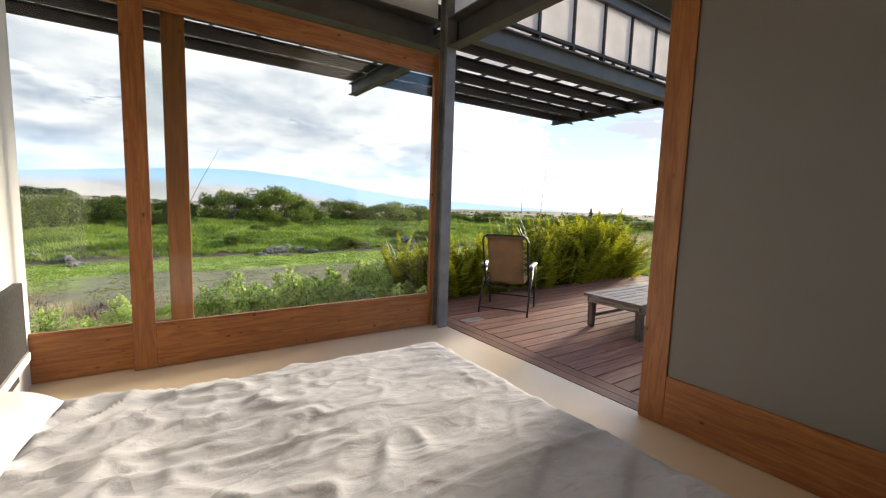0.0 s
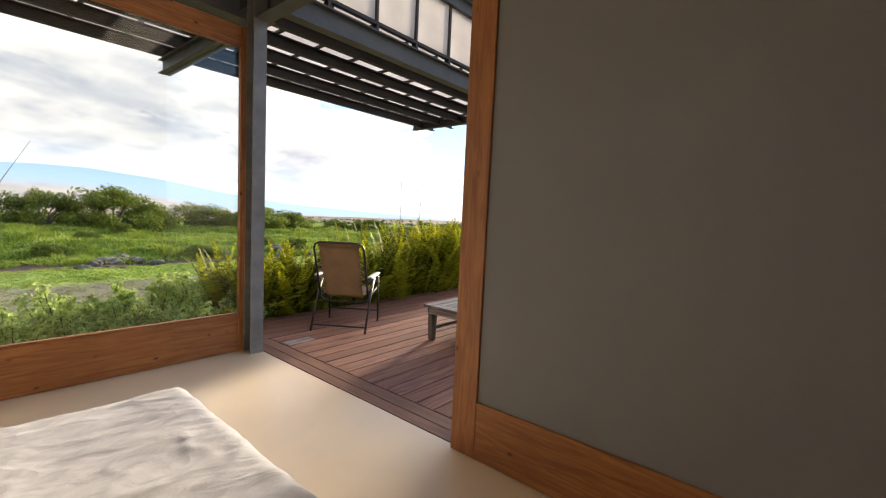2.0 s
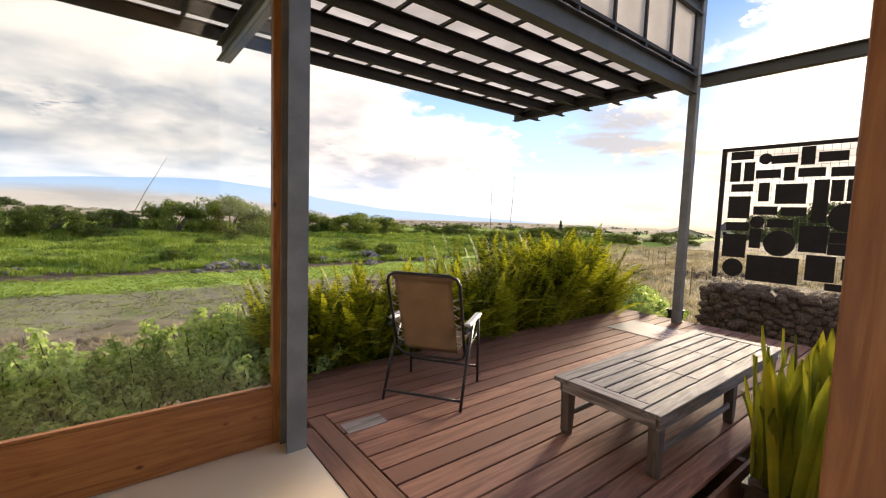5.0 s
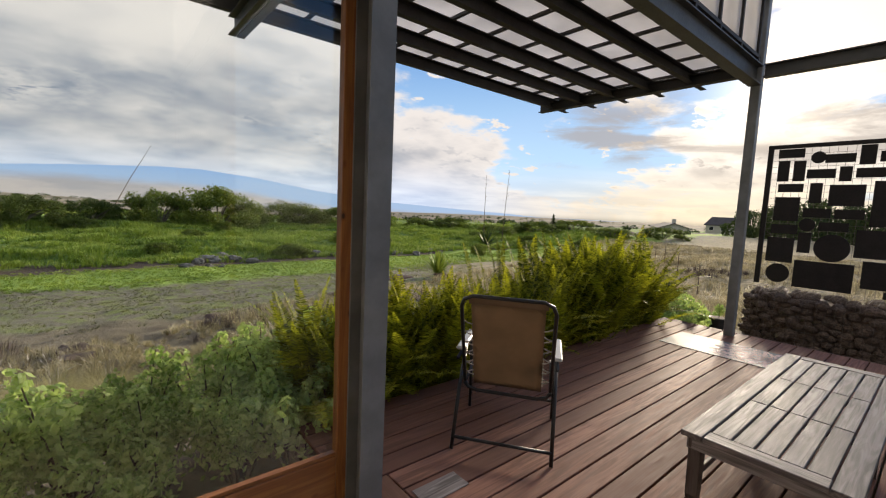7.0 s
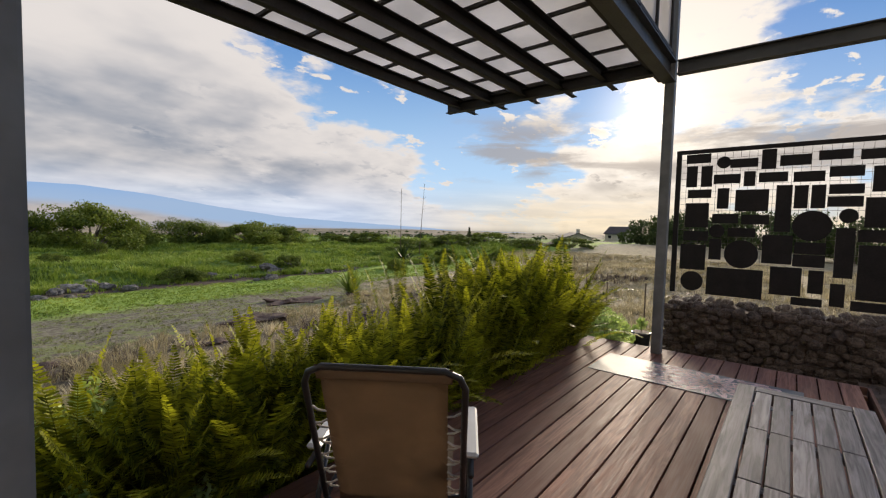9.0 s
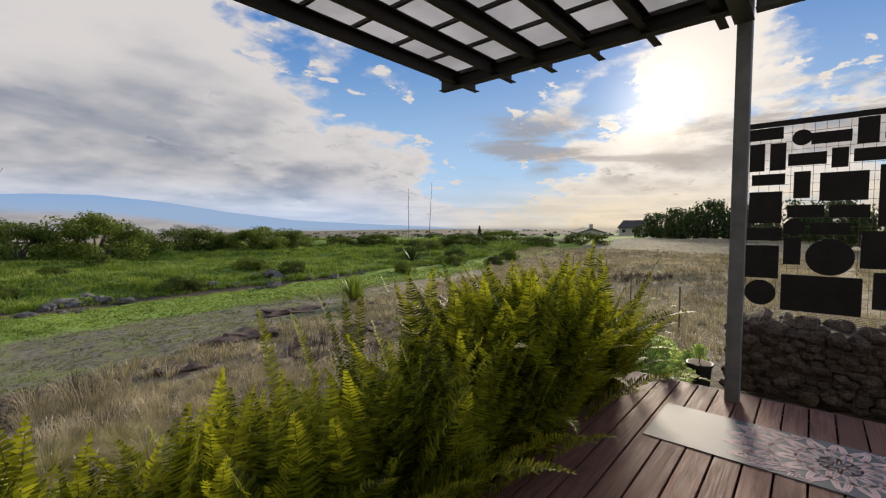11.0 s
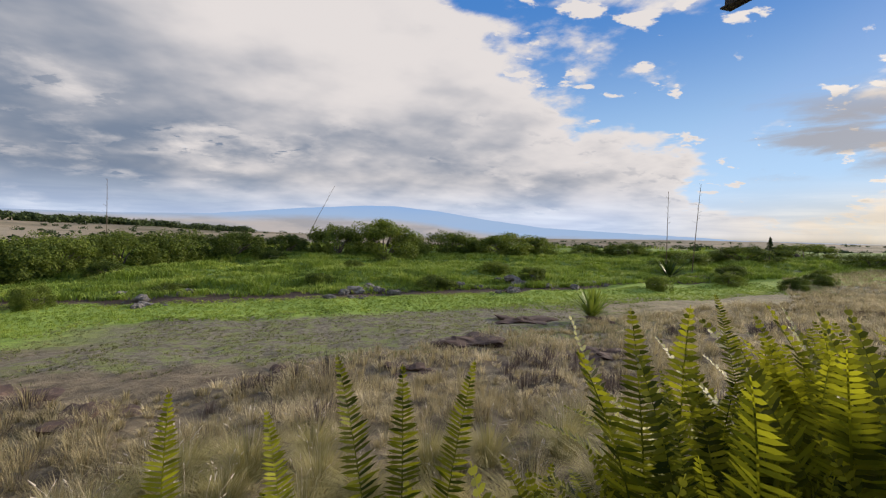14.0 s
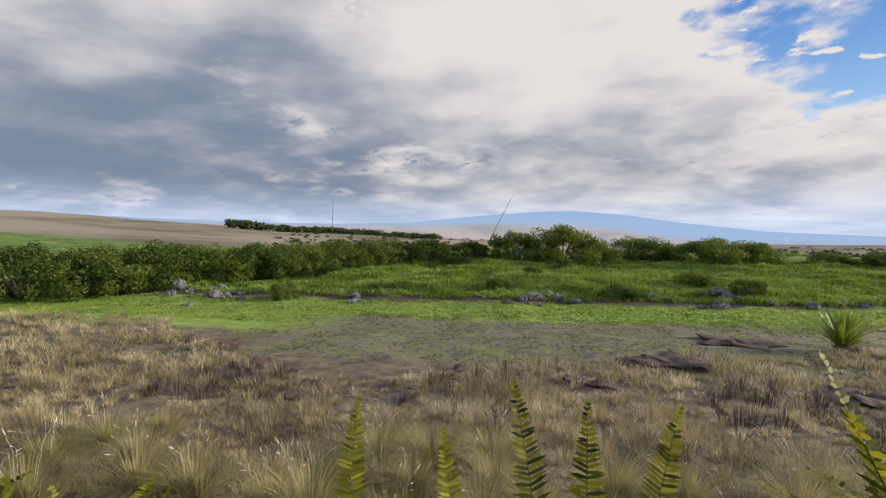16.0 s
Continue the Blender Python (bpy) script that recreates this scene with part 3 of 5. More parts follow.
def cover_mesh(x0, x1, y0, y1, top, hem, r=0.07):
    """A coverlet lying over a mattress: flat with creases on top, rounded over the edges, falling to the hem."""
    NX, NY = 190, 170
    def along(lo, hi, N):
        drop = top - hem
        out = []
        for i in range(N + 1):
            s = -drop + (hi - lo + 2 * drop) * i / N
            out.append(s)
        return out
    us, vs = along(x0, x1, NX), along(y0, y1, NY)
    L, W = x1 - x0, y1 - y0
    def fold(s, span):
        """Place along the span and depth below the top for a length s measured over the edge."""
        q = math.pi / 2 * r
        if s < r:
            e = r - s
            if e < q:
                a = e / r
                return r - r * math.sin(a), r - r * math.cos(a)
            return 0.0, r + (e - q)
        if s > span - r:
            e = s - (span - r)
            if e < q:
                a = e / r
                return span - r + r * math.sin(a), r - r * math.cos(a)
            return span, r + (e - q)
        return s, 0.0
    verts = []
    for v in vs:
        for u in us:
            px, dx = fold(u, L)
            py, dy = fold(v, W)
            d = max(dx, dy) if min(dx, dy) < r else max(dx, dy) + 0.0
            x, y, z = x0 + px, y0 + py, top - d
            k = 1.0 if d < r else 0.4
            w1 = 1 - min(1.0, abs(noise.noise(Vector((x * 2.6 + y * 1.4, y * 5.2 - x * 2.2, 3.0)))) * 3.2)
            w2 = 1 - min(1.0, abs(noise.noise(Vector((x * 5.5 - y * 2.0, y * 8.0 + x, 8.0)))) * 3.0)
            z += k * crumple(x) * (0.030 * w1 ** 3 + 0.012 * w2 ** 2)
            if x > 0.4 and d < r:
                z += 0.009 * math.exp(-((y - 1.07 - 0.05 * math.sin(x * 2.0)) / 0.012) ** 2)
            z += k * (0.016 * noise.noise(Vector((x * 1.5 + y * 0.8, y * 4.0 - x, 2.0))) + crumple(x) * 0.016 * (1 - abs(noise.noise(Vector((x * 1.6 + y * 0.7, y * 6.0 - x * 1.8, 7.0)))) * 2.2))
            if d > r:
                w = 0.018 * noise.noise(Vector((x * 5.0, y * 5.0, 4.0)))
                x += w if dx >= dy else 0
                y += w if dy > dx else 0
            verts.append((x, y, max(z, hem)))
    n = NX + 1
    idx = np.arange(len(verts)).reshape(NY + 1, n)
    f = np.stack([idx[:-1, :-1], idx[:-1, 1:], idx[1:, 1:], idx[1:, :-1]], -1).reshape(-1, 4)
    return np.array(verts), f


bed = empty("bed", (0, 0, 0), "low platform bed under a plain mattress", "bed")
part("platform", box(-0.70, 1.47, 0.64, 2.32, 0.06, 0.22, 0.01), M_FIR_X, bed)
part("mattress", box(-0.68, 1.49, 0.62, 2.345, 0.221, 0.425, 0.04), M_PILLOW, bed)
for lx in (-0.6, 1.4):
    for ly in (0.75, 2.2):
        part("leg", box(lx - 0.03, lx + 0.03, ly - 0.03, ly + 0.03, 0, 0.061), M_FIR_Z, bed)
cv, cf = cover_mesh(-0.735, 1.57, 0.56, 2.42, 0.50, 0.10, 0.08)
tagged(arrays("coverlet", cv, cf, M_LINEN, True), "crumpled pale grey linen coverlet spread over the bed", "coverlet")


def pillow_mesh(a, b, h):
    verts, faces, N = [], [], 24
    for side in (1, -1):
        for j in range(N + 1):
            for i in range(N + 1):
                u, v = 2 * i / N - 1, 2 * j / N - 1
                puff = max(0.0, (1 - u ** 4) * (1 - v ** 4)) ** 0.5
                pin = 1 - 0.06 * (1 - abs(u)) * abs(v) - 0.06 * (1 - abs(v)) * abs(u)
                z = side * h * puff * (0.9 + 0.2 * noise.noise(Vector((u * 2, v * 2, side))))
                verts.append((a * u * pin, b * v * pin, z))
    n = N + 1
    for s in (0, 1):
        o = s * n * n
        for j in range(N):
            for i in range(N):
                q = [o + j * n + i, o + j * n + i + 1, o + (j + 1) * n + i + 1, o + (j + 1) * n + i]
                faces.append(q if s == 0 else q[::-1])
    return verts, faces


pv, pf = pillow_mesh(0.21, 0.34, 0.09)
pil = tagged(arrays("pillow", pv, pf, M_PILLOW, True), "plump white cotton pillow on the bed", "pillow")
pil.matrix_world = pose(-0.555, 2.03, 0.60, 0, 14, -8)

outlet = empty("floor_outlet", (2.15, 1.41, 0), "round white floor outlet cover with sockets", "floor outlet")
b = bmesh.new()
bmesh.ops.create_cone(b, cap_ends=True, segments=40, radius1=0.075, radius2=0.07, depth=0.008)
bmesh.ops.translate(b, vec=(0, 0, 0.004), verts=b.verts)
part("cover", b, M_WHITE, outlet)
for q in (-0.025, 0.025):
    part("socket", box(q - 0.012, q + 0.012, -0.009, 0.009, 0.008, 0.0095), M_DARKSTEEL, outlet)

niche = empty("wall_cabinet", (-0.75, 3.55, 0.33), "dark grey wall cabinet with a white lower edge", "cabinet")
part("body", box(0.0, 0.045, -0.7, 0.38, 0, 0.47, 0.004), M_DARKSTEEL, niche)
part("ledge", box(0.0, 0.06, -0.7, 0.38, -0.06, -0.002, 0.004), M_WHITE, niche)
part("slot", box(0.0, 0.02, -0.6, 0.26, -0.16, -0.1), M_DARKSTEEL, niche)

# ---- deck things ----
M_DECK = material("red_brown_deck", wood((0.40, 0.195, 0.135), (0.16, 0.074, 0.052), 0, 0.68, False, 0.8, 0.95, 0.3))
M_DECKY = material("red_brown_border", wood((0.28, 0.14, 0.095), (0.15, 0.075, 0.05), 1, 0.62, False, 0.8, 0.5, 0.3))
M_GREYWOOD_X = material("weathered_teak_x", wood((0.42, 0.375, 0.36), (0.11, 0.095, 0.09), 0, 0.58, False, 1.0, 0.7, 0.35))
M_GREYWOOD_Y = material("weathered_teak_y", wood((0.40, 0.355, 0.34), (0.11, 0.095, 0.09), 1, 0.58, False, 1.0, 0.4, 0.35))
M_GREYWOOD_Z = material("weathered_teak_z", wood((0.17, 0.14, 0.12), (0.07, 0.057, 0.05), 2, 0.6, False, 1.0, 0.3))
M_BLACKMETAL = material("black_tube", plain((0.022, 0.021, 0.02), 0.35, 0.1, 9.0))
M_SLING = material("tan_sling", plain((0.24, 0.175, 0.115), 0.8, 0.1, 5.0, 0.0, 0.4, 260.0))
M_SLINGDARK = material("brown_sleeve", plain((0.20, 0.145, 0.10), 0.8, 0.1, 5.0, 0.0, 0.4, 260.0))
M_ARM = material("pale_plastic", plain((0.55, 0.55, 0.53), 0.4, 0.05, 8.0))
M_CORD = material("lacing_cord", plain((0.42, 0.38, 0.33), 0.7, 0.1, 30.0))
M_RUST = material("rusted_steel", plain((0.018, 0.013, 0.012), 0.7, 0.2, 5.0, 0.2))
M_WIRE = material("rusty_wire", plain((0.20, 0.17, 0.145), 0.6, 0.1, 9.0, 0.2))
M_POTBROWN = material("brown_glazed_pot", plain((0.05, 0.03, 0.02), 0.5, 0.2, 7.0))
M_POTBLACK = material("black_plastic_pot", plain((0.02, 0.02, 0.02), 0.5, 0.1, 7.0))


def rock_mat(c0, c1):
    def build(n, obj, rnd):
        v = shifted(n, obj, rnd)
        a = n.noise(v, 3.0, 6.0, 0.65)
        b_ = n.noise(v, 22.0, 5.0, 0.7)
        c = n.mix(n.range(a, 0.3, 0.7), c0, c1)
        c = n.mix(n.math("MULTIPLY", rnd, 0.45), c, c0)
        return {"Base Color": c, "Roughness": 0.9, "bump": (n.math("ADD", a, b_), 0.5, 0.02)}
    return build


M_LAVA = material("lava_stone", rock_mat((0.05, 0.033, 0.026), (0.23, 0.165, 0.125)))
M_ROCK = material("field_rock", rock_mat((0.06, 0.055, 0.05), (0.30, 0.28, 0.26)))
M_BOULDER = material("pale_boulder", rock_mat((0.36, 0.31, 0.28), (0.62, 0.56, 0.52)))


def stone_mesh(name, size, mat, seed, sub=2, rough=0.3):
    bm = bmesh.new()
    bmesh.ops.create_icosphere(bm, subdivisions=sub, radius=1.0)
    for v in bm.verts:
        p = v.co.normalized()
        k = 1 + rough * noise.noise(p * 1.3 + Vector((seed, seed * 2, 0))) + rough * 0.5 * noise.noise(p * 3.1 + Vector((0, seed, seed)))
        v.co = Vector((p.x * size[0], p.y * size[1], p.z * size[2])) * k
    return mesh_of(bm, name, mat, False)


# court gravel beside the deck
def court_gravel():
    rng = np.random.default_rng(5)
    N = 5200
    base = np.array([(1, 0, -0.4), (-0.5, 0.87, -0.4), (-0.5, -0.87, -0.4), (0.1, 0.1, 0.75)])
    tri = np.array([(0, 1, 3), (1, 2, 3), (2, 0, 3), (0, 2, 1)])
    c = np.c_[rng.uniform(3.05, 9.6, N), rng.uniform(-0.6, 2.27, N), rng.uniform(-0.25, -0.215, N)]
    s = rng.uniform(0.014, 0.04, N)
    a = rng.uniform(0, 6.28, N)
    R = np.stack([np.stack([np.cos(a), -np.sin(a), 0 * a], -1), np.stack([np.sin(a), np.cos(a), 0 * a], -1), np.stack([0 * a, 0 * a, 1 + 0 * a], -1)], 1)
    j = base[None] * rng.uniform(0.6, 1.3, (N, 4, 3)) * s[:, None, None]
    v = np.einsum("nij,nkj->nki", R, j) + c[:, None]
    f = (tri[None] + 4 * np.arange(N)[:, None, None]).reshape(-1, 3)
    return v.reshape(-1, 3), f


gv, gf = court_gravel()
tagged(part("court_bed", box(2.99, 9.7, -3.4, 2.27, -0.34, -0.225), M_LAVA), "dark lava gravel court beside the deck", "gravel", kind="structure")
tagged(arrays("gravel", gv, gf, M_LAVA), "loose dark brown lava gravel", "gravel", kind="stuff")

# the perforated steel screen on its gabion wall
SX, SY, SZ = 10.38, 4.47, 2.80
screen = empty("steel_screen", (SX, SY, 0.5), "rusted dark steel screen of welded plates", "screen")
END = 3.05
part("frame_left", box(-0.02, 0.02, -0.07, 0.0, 0.04, SZ - 0.5), M_RUST, screen)
part("frame_right", box(-0.02, 0.02, -END - 0.07, -END, 0.04, SZ - 0.5), M_RUST, screen)
part("frame_top", box(-0.02, 0.02, -END, -0.07, SZ - 0.56, SZ - 0.5), M_RUST, screen)
PLATES = [
    ((0.14, 0.47, 2.59, 2.73), (0.72, 1.06, 2.49, 2.62), (1.10, 1.27, 2.45, 2.73), (1.31, 1.65, 2.48, 2.63), (1.72, 2.06, 2.53, 2.66), (2.13, 2.44, 2.51, 2.64)),
    ((0.15, 0.30, 2.22, 2.55), (0.35, 0.50, 2.22, 2.54), (0.52, 0.86, 2.26, 2.40), (0.90, 1.04, 2.21, 2.43), (1.08, 1.41, 2.26, 2.40), (1.47, 1.80, 2.25, 2.39)),
]
PLATES_B = [
    ((1.84, 2.18, 2.30, 2.44), (2.26, 2.41, 2.09, 2.42), (0.18, 0.50, 2.05, 2.18), (0.58, 0.73, 1.88, 2.19), (0.81, 1.21, 1.84, 2.16), (1.29, 1.47, 1.55, 2.21)),
    ((1.49, 1.64, 1.88, 2.20), (1.67, 1.82, 1.88, 2.20), (1.85, 2.19, 2.07, 2.20), (0.16, 0.48, 1.59, 1.97), (0.53, 0.86, 1.66, 1.80), (0.90, 1.23, 1.65, 1.79)),
]
PLATES_C = [
    ((1.84, 2.19, 1.90, 2.04), (2.21, 2.51, 1.63, 2.02), (0.15, 0.49, 1.38, 1.53), (0.74, 1.08, 1.46, 1.59), (2.16, 2.50, 1.44, 1.60), (1.95, 2.14, 0.95, 1.62)),
    ((0.12, 0.47, 0.92, 1.32), (0.51, 0.67, 1.10, 1.42), (1.17, 1.51, 1.09, 1.50), (1.53, 1.86, 1.25, 1.41), (1.52, 1.86, 1.07, 1.24), (2.18, 2.54, 0.68, 1.40)),
]
PLATES_D = [
    ((0.50, 1.20, 0.55, 0.98), (1.28, 1.63, 0.65, 1.05), (1.70, 1.86, 0.71, 1.03), (1.93, 2.08, 0.56, 0.87), (1.53, 1.86, 0.53, 0.64), (2.14, 2.49, 0.53, 0.66)),
    ((2.58, 2.74, 2.05, 2.60), (2.80, 2.98, 1.70, 2.45), (2.60, 2.98, 1.10, 1.60), (2.62, 2.95, 0.58, 1.00)),
]
for group_ in (*PLATES, *PLATES_B, *PLATES_C, *PLATES_D):
    for y0, y1, z0, z1 in group_:
        part("plate", box(-0.006, 0.006, -y1, -y0, z0 - 0.5, z1 - 0.5), M_RUST, screen)
for y, z, r in ((0.64, 2.58, 0.09), (1.70, 1.64, 0.21), (2.06, 1.78, 0.095), (0.60, 1.54, 0.10), (0.92, 1.20, 0.21), (0.30, 0.74, 0.155)):
    b = bmesh.new()
    bmesh.ops.create_cone(b, cap_ends=True, segments=40, radius1=r, radius2=r, depth=0.012)
    bmesh.ops.rotate(b, cent=(0, 0, 0), matrix=Matrix.Rotation(math.pi / 2, 3, "Y"), verts=b.verts)
    bmesh.ops.translate(b, vec=(0, -y, z - 0.5), verts=b.verts)
    part("disc", b, M_RUST, screen)
b = bmesh.new()
for i in range(31):
    add_box(b, 0.009, 0.013, -0.05 - i * 0.1 - 0.002, -0.05 - i * 0.1 + 0.002, 0.04, SZ - 0.52)
for i in range(23):
    add_box(b, 0.013, 0.017, -END, -0.03, 0.05 + i * 0.1 - 0.002, 0.05 + i * 0.1 + 0.002)
part("wire_mesh", b, M_WIRE, screen, "thin welded wire mesh behind the plates")

GX0, GX1, GY0, GY1, GZ0, GZ1 = 9.72, 10.62, 1.15, 4.42, -0.34, 0.50
gabion = empty("gabion_wall", (GX0, GY1, GZ0), "wire gabion wall filled with brown lava stones", "gabion wall")
part("core", box(0.10, GX1 - GX0 - 0.1, GY0 - GY1 + 0.1, -0.1, 0.0, GZ1 - GZ0 - 0.10), M_LAVA, gabion)
rng = random.Random(11)
stones = [stone_mesh("stone", (rng.uniform(0.9, 1.1), rng.uniform(0.9, 1.1), rng.uniform(0.75, 1.0)), M_LAVA, k * 3.7, 2, 0.28) for k in range(6)]


def put_stone(x, y, z, s):
    o = new("stone", rng.choice(stones))
    o.parent = gabion
    o.matrix_local = Matrix.Translation((x, y, z)) @ Euler((rng.uniform(-0.3, 0.3), rng.uniform(-0.3, 0.3), rng.uniform(0, 6.28))).to_matrix().to_4x4() @ Matrix.Diagonal((s * 0.85, s * rng.uniform(1.0, 1.35), s * rng.uniform(0.7, 0.95), 1))


H_ = GZ1 - GZ0
z = 0.05
while z < H_ - 0.03:
    y = -0.05
    while y > GY0 - GY1 + 0.03:
        s = rng.uniform(0.042, 0.105)
        put_stone(0.085 + rng.uniform(-0.02, 0.03), y, z + rng.uniform(-0.035, 0.035), s)
        y -= s * 1.6
    z += 0.098
for i in range(60):
    put_stone(rng.uniform(0.15, 0.85), rng.uniform(GY0 - GY1 + 0.08, -0.06), H_ - 0.07, rng.uniform(0.06, 0.1))
for i in range(30):
    put_stone(rng.uniform(0.12, 0.85), -0.07, rng.uniform(0.06, H_ - 0.06), rng.uniform(0.06, 0.09))
b = bmesh.new()
for i in range(34):
    y = -0.0 - i * 0.099
    add_box(b, -0.004, 0.0, y - 0.0011, y + 0.0011, 0, H_)
    add_box(b, 0, GX1 - GX0, y - 0.002, y + 0.002, H_, H_ + 0.004)
for i in range(9):
    zz = i * 0.104
    add_box(b, -0.008, -0.004, GY0 - GY1, 0, zz - 0.0011, zz + 0.0011)
for i in range(9):
    add_box(b, i * 0.11 - 0.002, i * 0.11 + 0.002, GY0 - GY1, 0, H_ + 0.004, H_ + 0.008)
part("wire_cage", b, M_WIRE, gabion, "thin rusty welded wire cage")


# folding chair, facing local +x
def folding_chair(m):
    ch = empty("folding_chair", (0, 0, 0), "black folding chair with a tan mesh sling", "chair")
    W = 0.285
    # back frame: a round-cornered loop that leans back
    def back(s, y):
        return (0.02 - 0.30 * s, y, 0.33 + 0.70 * s)
    loop = [back(0.06, -W), back(0.90, -W), back(0.965, -W + 0.02), back(1.0, -W + 0.07), back(1.0, W - 0.07), back(0.965, W - 0.02), back(0.90, W), back(0.06, W)]
    part("back_frame", tube(loop, 0.0125, 10), M_BLACKMETAL, ch, smooth=True)
    low = [back(0.06, -W), back(0.0, -W + 0.02), back(-0.03, -W + 0.08), back(-0.03, W - 0.08), back(0.0, W - 0.02), back(0.06, W)]
    part("lower_bow", tube(low, 0.0125, 10), M_BLACKMETAL, ch, smooth=True)
    # sling
    def sheet(p, q, w, sag, t=0.006):
        bm = bmesh.new()
        N, K = 14, 8
        rows = []
        for i in range(N + 1):
            f = i / N
            row = []
            for k in range(K + 1):
                g = k / K * 2 - 1
                c = Vector(p).lerp(Vector(q), f)
                d = (Vector(q) - Vector(p)).normalized()
                nrm = Vector((-d.z, 0, d.x))
                row.append(bm.verts.new(c + Vector((0, g * w, 0)) - nrm * sag * (1 - g * g) * math.sin(math.pi * f)))
            rows.append(row)
        for i in range(N):
            for k in range(K):
                bm.faces.new((rows[i][k], rows[i + 1][k], rows[i + 1][k + 1], rows[i][k + 1]))
        bmesh.ops.solidify(bm, geom=bm.faces[:], thickness=t)
        return bm
    part("back_sling", sheet(back(0.06, 0), back(0.93, 0), W - 0.06, 0.02), M_SLING, ch, "tan mesh sling backrest", True)
    part("top_sleeve", sheet(back(0.925, 0), back(1.012, 0), W - 0.045, -0.004, 0.028), M_SLINGDARK, ch, "brown fabric sleeve over the top bar", True)
    part("seat_sling", sheet((0.02, 0, 0.40), (0.46, 0, 0.43), W - 0.05, 0.03), M_SLING, ch, "tan mesh sling seat", True)
    for sgn in (-1, 1):
        y = sgn * (W + 0.0)
        part("seat_rail", tube([(-0.02, y, 0.37), (0.42, y, 0.42), (0.49, y * 0.96, 0.42)], 0.011, 8), M_BLACKMETAL, ch, smooth=True)
        yo = sgn * (W + 0.03)
        part("front_leg", tube([(0.42, yo, 0.0), (0.40, yo, 0.30), (0.36, yo, 0.60)], 0.0125, 8), M_BLACKMETAL, ch, smooth=True)
        part("back_leg", tube([(-0.22, yo, 0.0), (-0.05, yo, 0.34), (0.16, yo, 0.60)], 0.0125, 8), M_BLACKMETAL, ch, smooth=True)
        part("arm_tube", tube([(-0.14, yo, 0.585), (0.38, yo, 0.61)], 0.0115, 8), M_BLACKMETAL, ch, smooth=True)
        part("arm_pad", box(-0.08, 0.36, yo - 0.03, yo + 0.03, 0.615, 0.64, 0.01), M_ARM, ch, "pale grey plastic arm pad")
        for i in range(11):
            s = 0.16 + 0.56 * i / 10
            a, c = Vector(back(s, sgn * (W - 0.062))), Vector(back(s + 0.03 * (-1) ** i, sgn * (W - 0.012)))
            part("lacing", tube([a, (a + c) / 2 + Vector((-0.012, 0, 0)), c], 0.0045, 5), M_CORD, ch)
    part("rear_bar", tube([(-0.19, -W - 0.03, 0.07), (-0.19, W + 0.03, 0.07)], 0.011, 8), M_BLACKMETAL, ch, smooth=True)
    part("front_bar", tube([(0.412, -W - 0.03, 0.14), (0.412, W + 0.03, 0.14)], 0.011, 8), M_BLACKMETAL, ch, smooth=True)
    ch.matrix_world = m
    return ch


folding_chair(pose(3.87, 4.19, 0.0, 0, 0, 36))


# long slatted teak table
def slatted_table():
    t = empty("slatted_table", (4.20, 2.50, 0), "low weathered grey teak table with slatted top", "table")
    L, W, T = 2.27, 0.72, 0.41
    for y0 in (0.0, W - 0.105):
        part("side_board", box(0, L, y0, y0 + 0.105, T - 0.03, T, 0.004), M_GREYWOOD_X, t)
    for x0 in (0.0, L - 0.1):
        part("end_board", box(x0, x0 + 0.1, 0.11, W - 0.11, T - 0.03, T, 0.004), M_GREYWOOD_Y, t)
    cuts = (0.105, 0.80, 1.46, L - 0.105)
    w = (W - 0.22) / 5
    for a, c in zip(cuts, cuts[1:]):
        for k in range(5):
            part("slat", box(a + 0.005, c - 0.005, 0.115 + k * w, 0.115 + (k + 1) * w - 0.011, T - 0.027, T - 0.003, 0.003), M_GREYWOOD_X, t)
    for x0 in (0.80, 1.46):
        part("cross_bearer", box(x0 - 0.03, x0 + 0.03, 0.05, W - 0.05, T - 0.07, T - 0.031), M_GREYWOOD_Y, t)
    for y0 in (0.02, W - 0.045):
        part("apron", box(0.05, L - 0.05, y0, y0 + 0.025, T - 0.11, T - 0.032), M_GREYWOOD_X, t)
    for x0 in (0.035, L - 0.06):
        part("end_apron", box(x0, x0 + 0.025, 0.05, W - 0.05, T - 0.10, T - 0.032), M_GREYWOOD_Y, t)
    leg = mesh_of(extrude_profile([(-0.025, 0.03), (-0.012, 0.0), (0.022, 0.0), (0.032, 0.04), (0.045, T - 0.05), (0.04, T - 0.032), (-0.045, T - 0.032), (-0.04, T - 0.1)], -0.03, 0.03, 1), "leg", M_GREYWOOD_Z)
    foot = mesh_of(tube([(0.0, -0.018, 0.028), (0.0, 0.018, 0.028)], 0.016, 8), "caster", M_BLACKMETAL)
    for x0 in (0.09, 1.25, L - 0.09):
        for y0 in (0.06, W - 0.06):
            o = new("leg", leg); o.parent = t; o.location = (x0, y0, 0.0)
    for y0 in (0.06, W - 0.06):
        part("stretcher", box(0.10, 1.25, y0 - 0.012, y0 + 0.012, 0.12, 0.16, 0.004), M_GREYWOOD_X, t)
    return t


slatted_table()


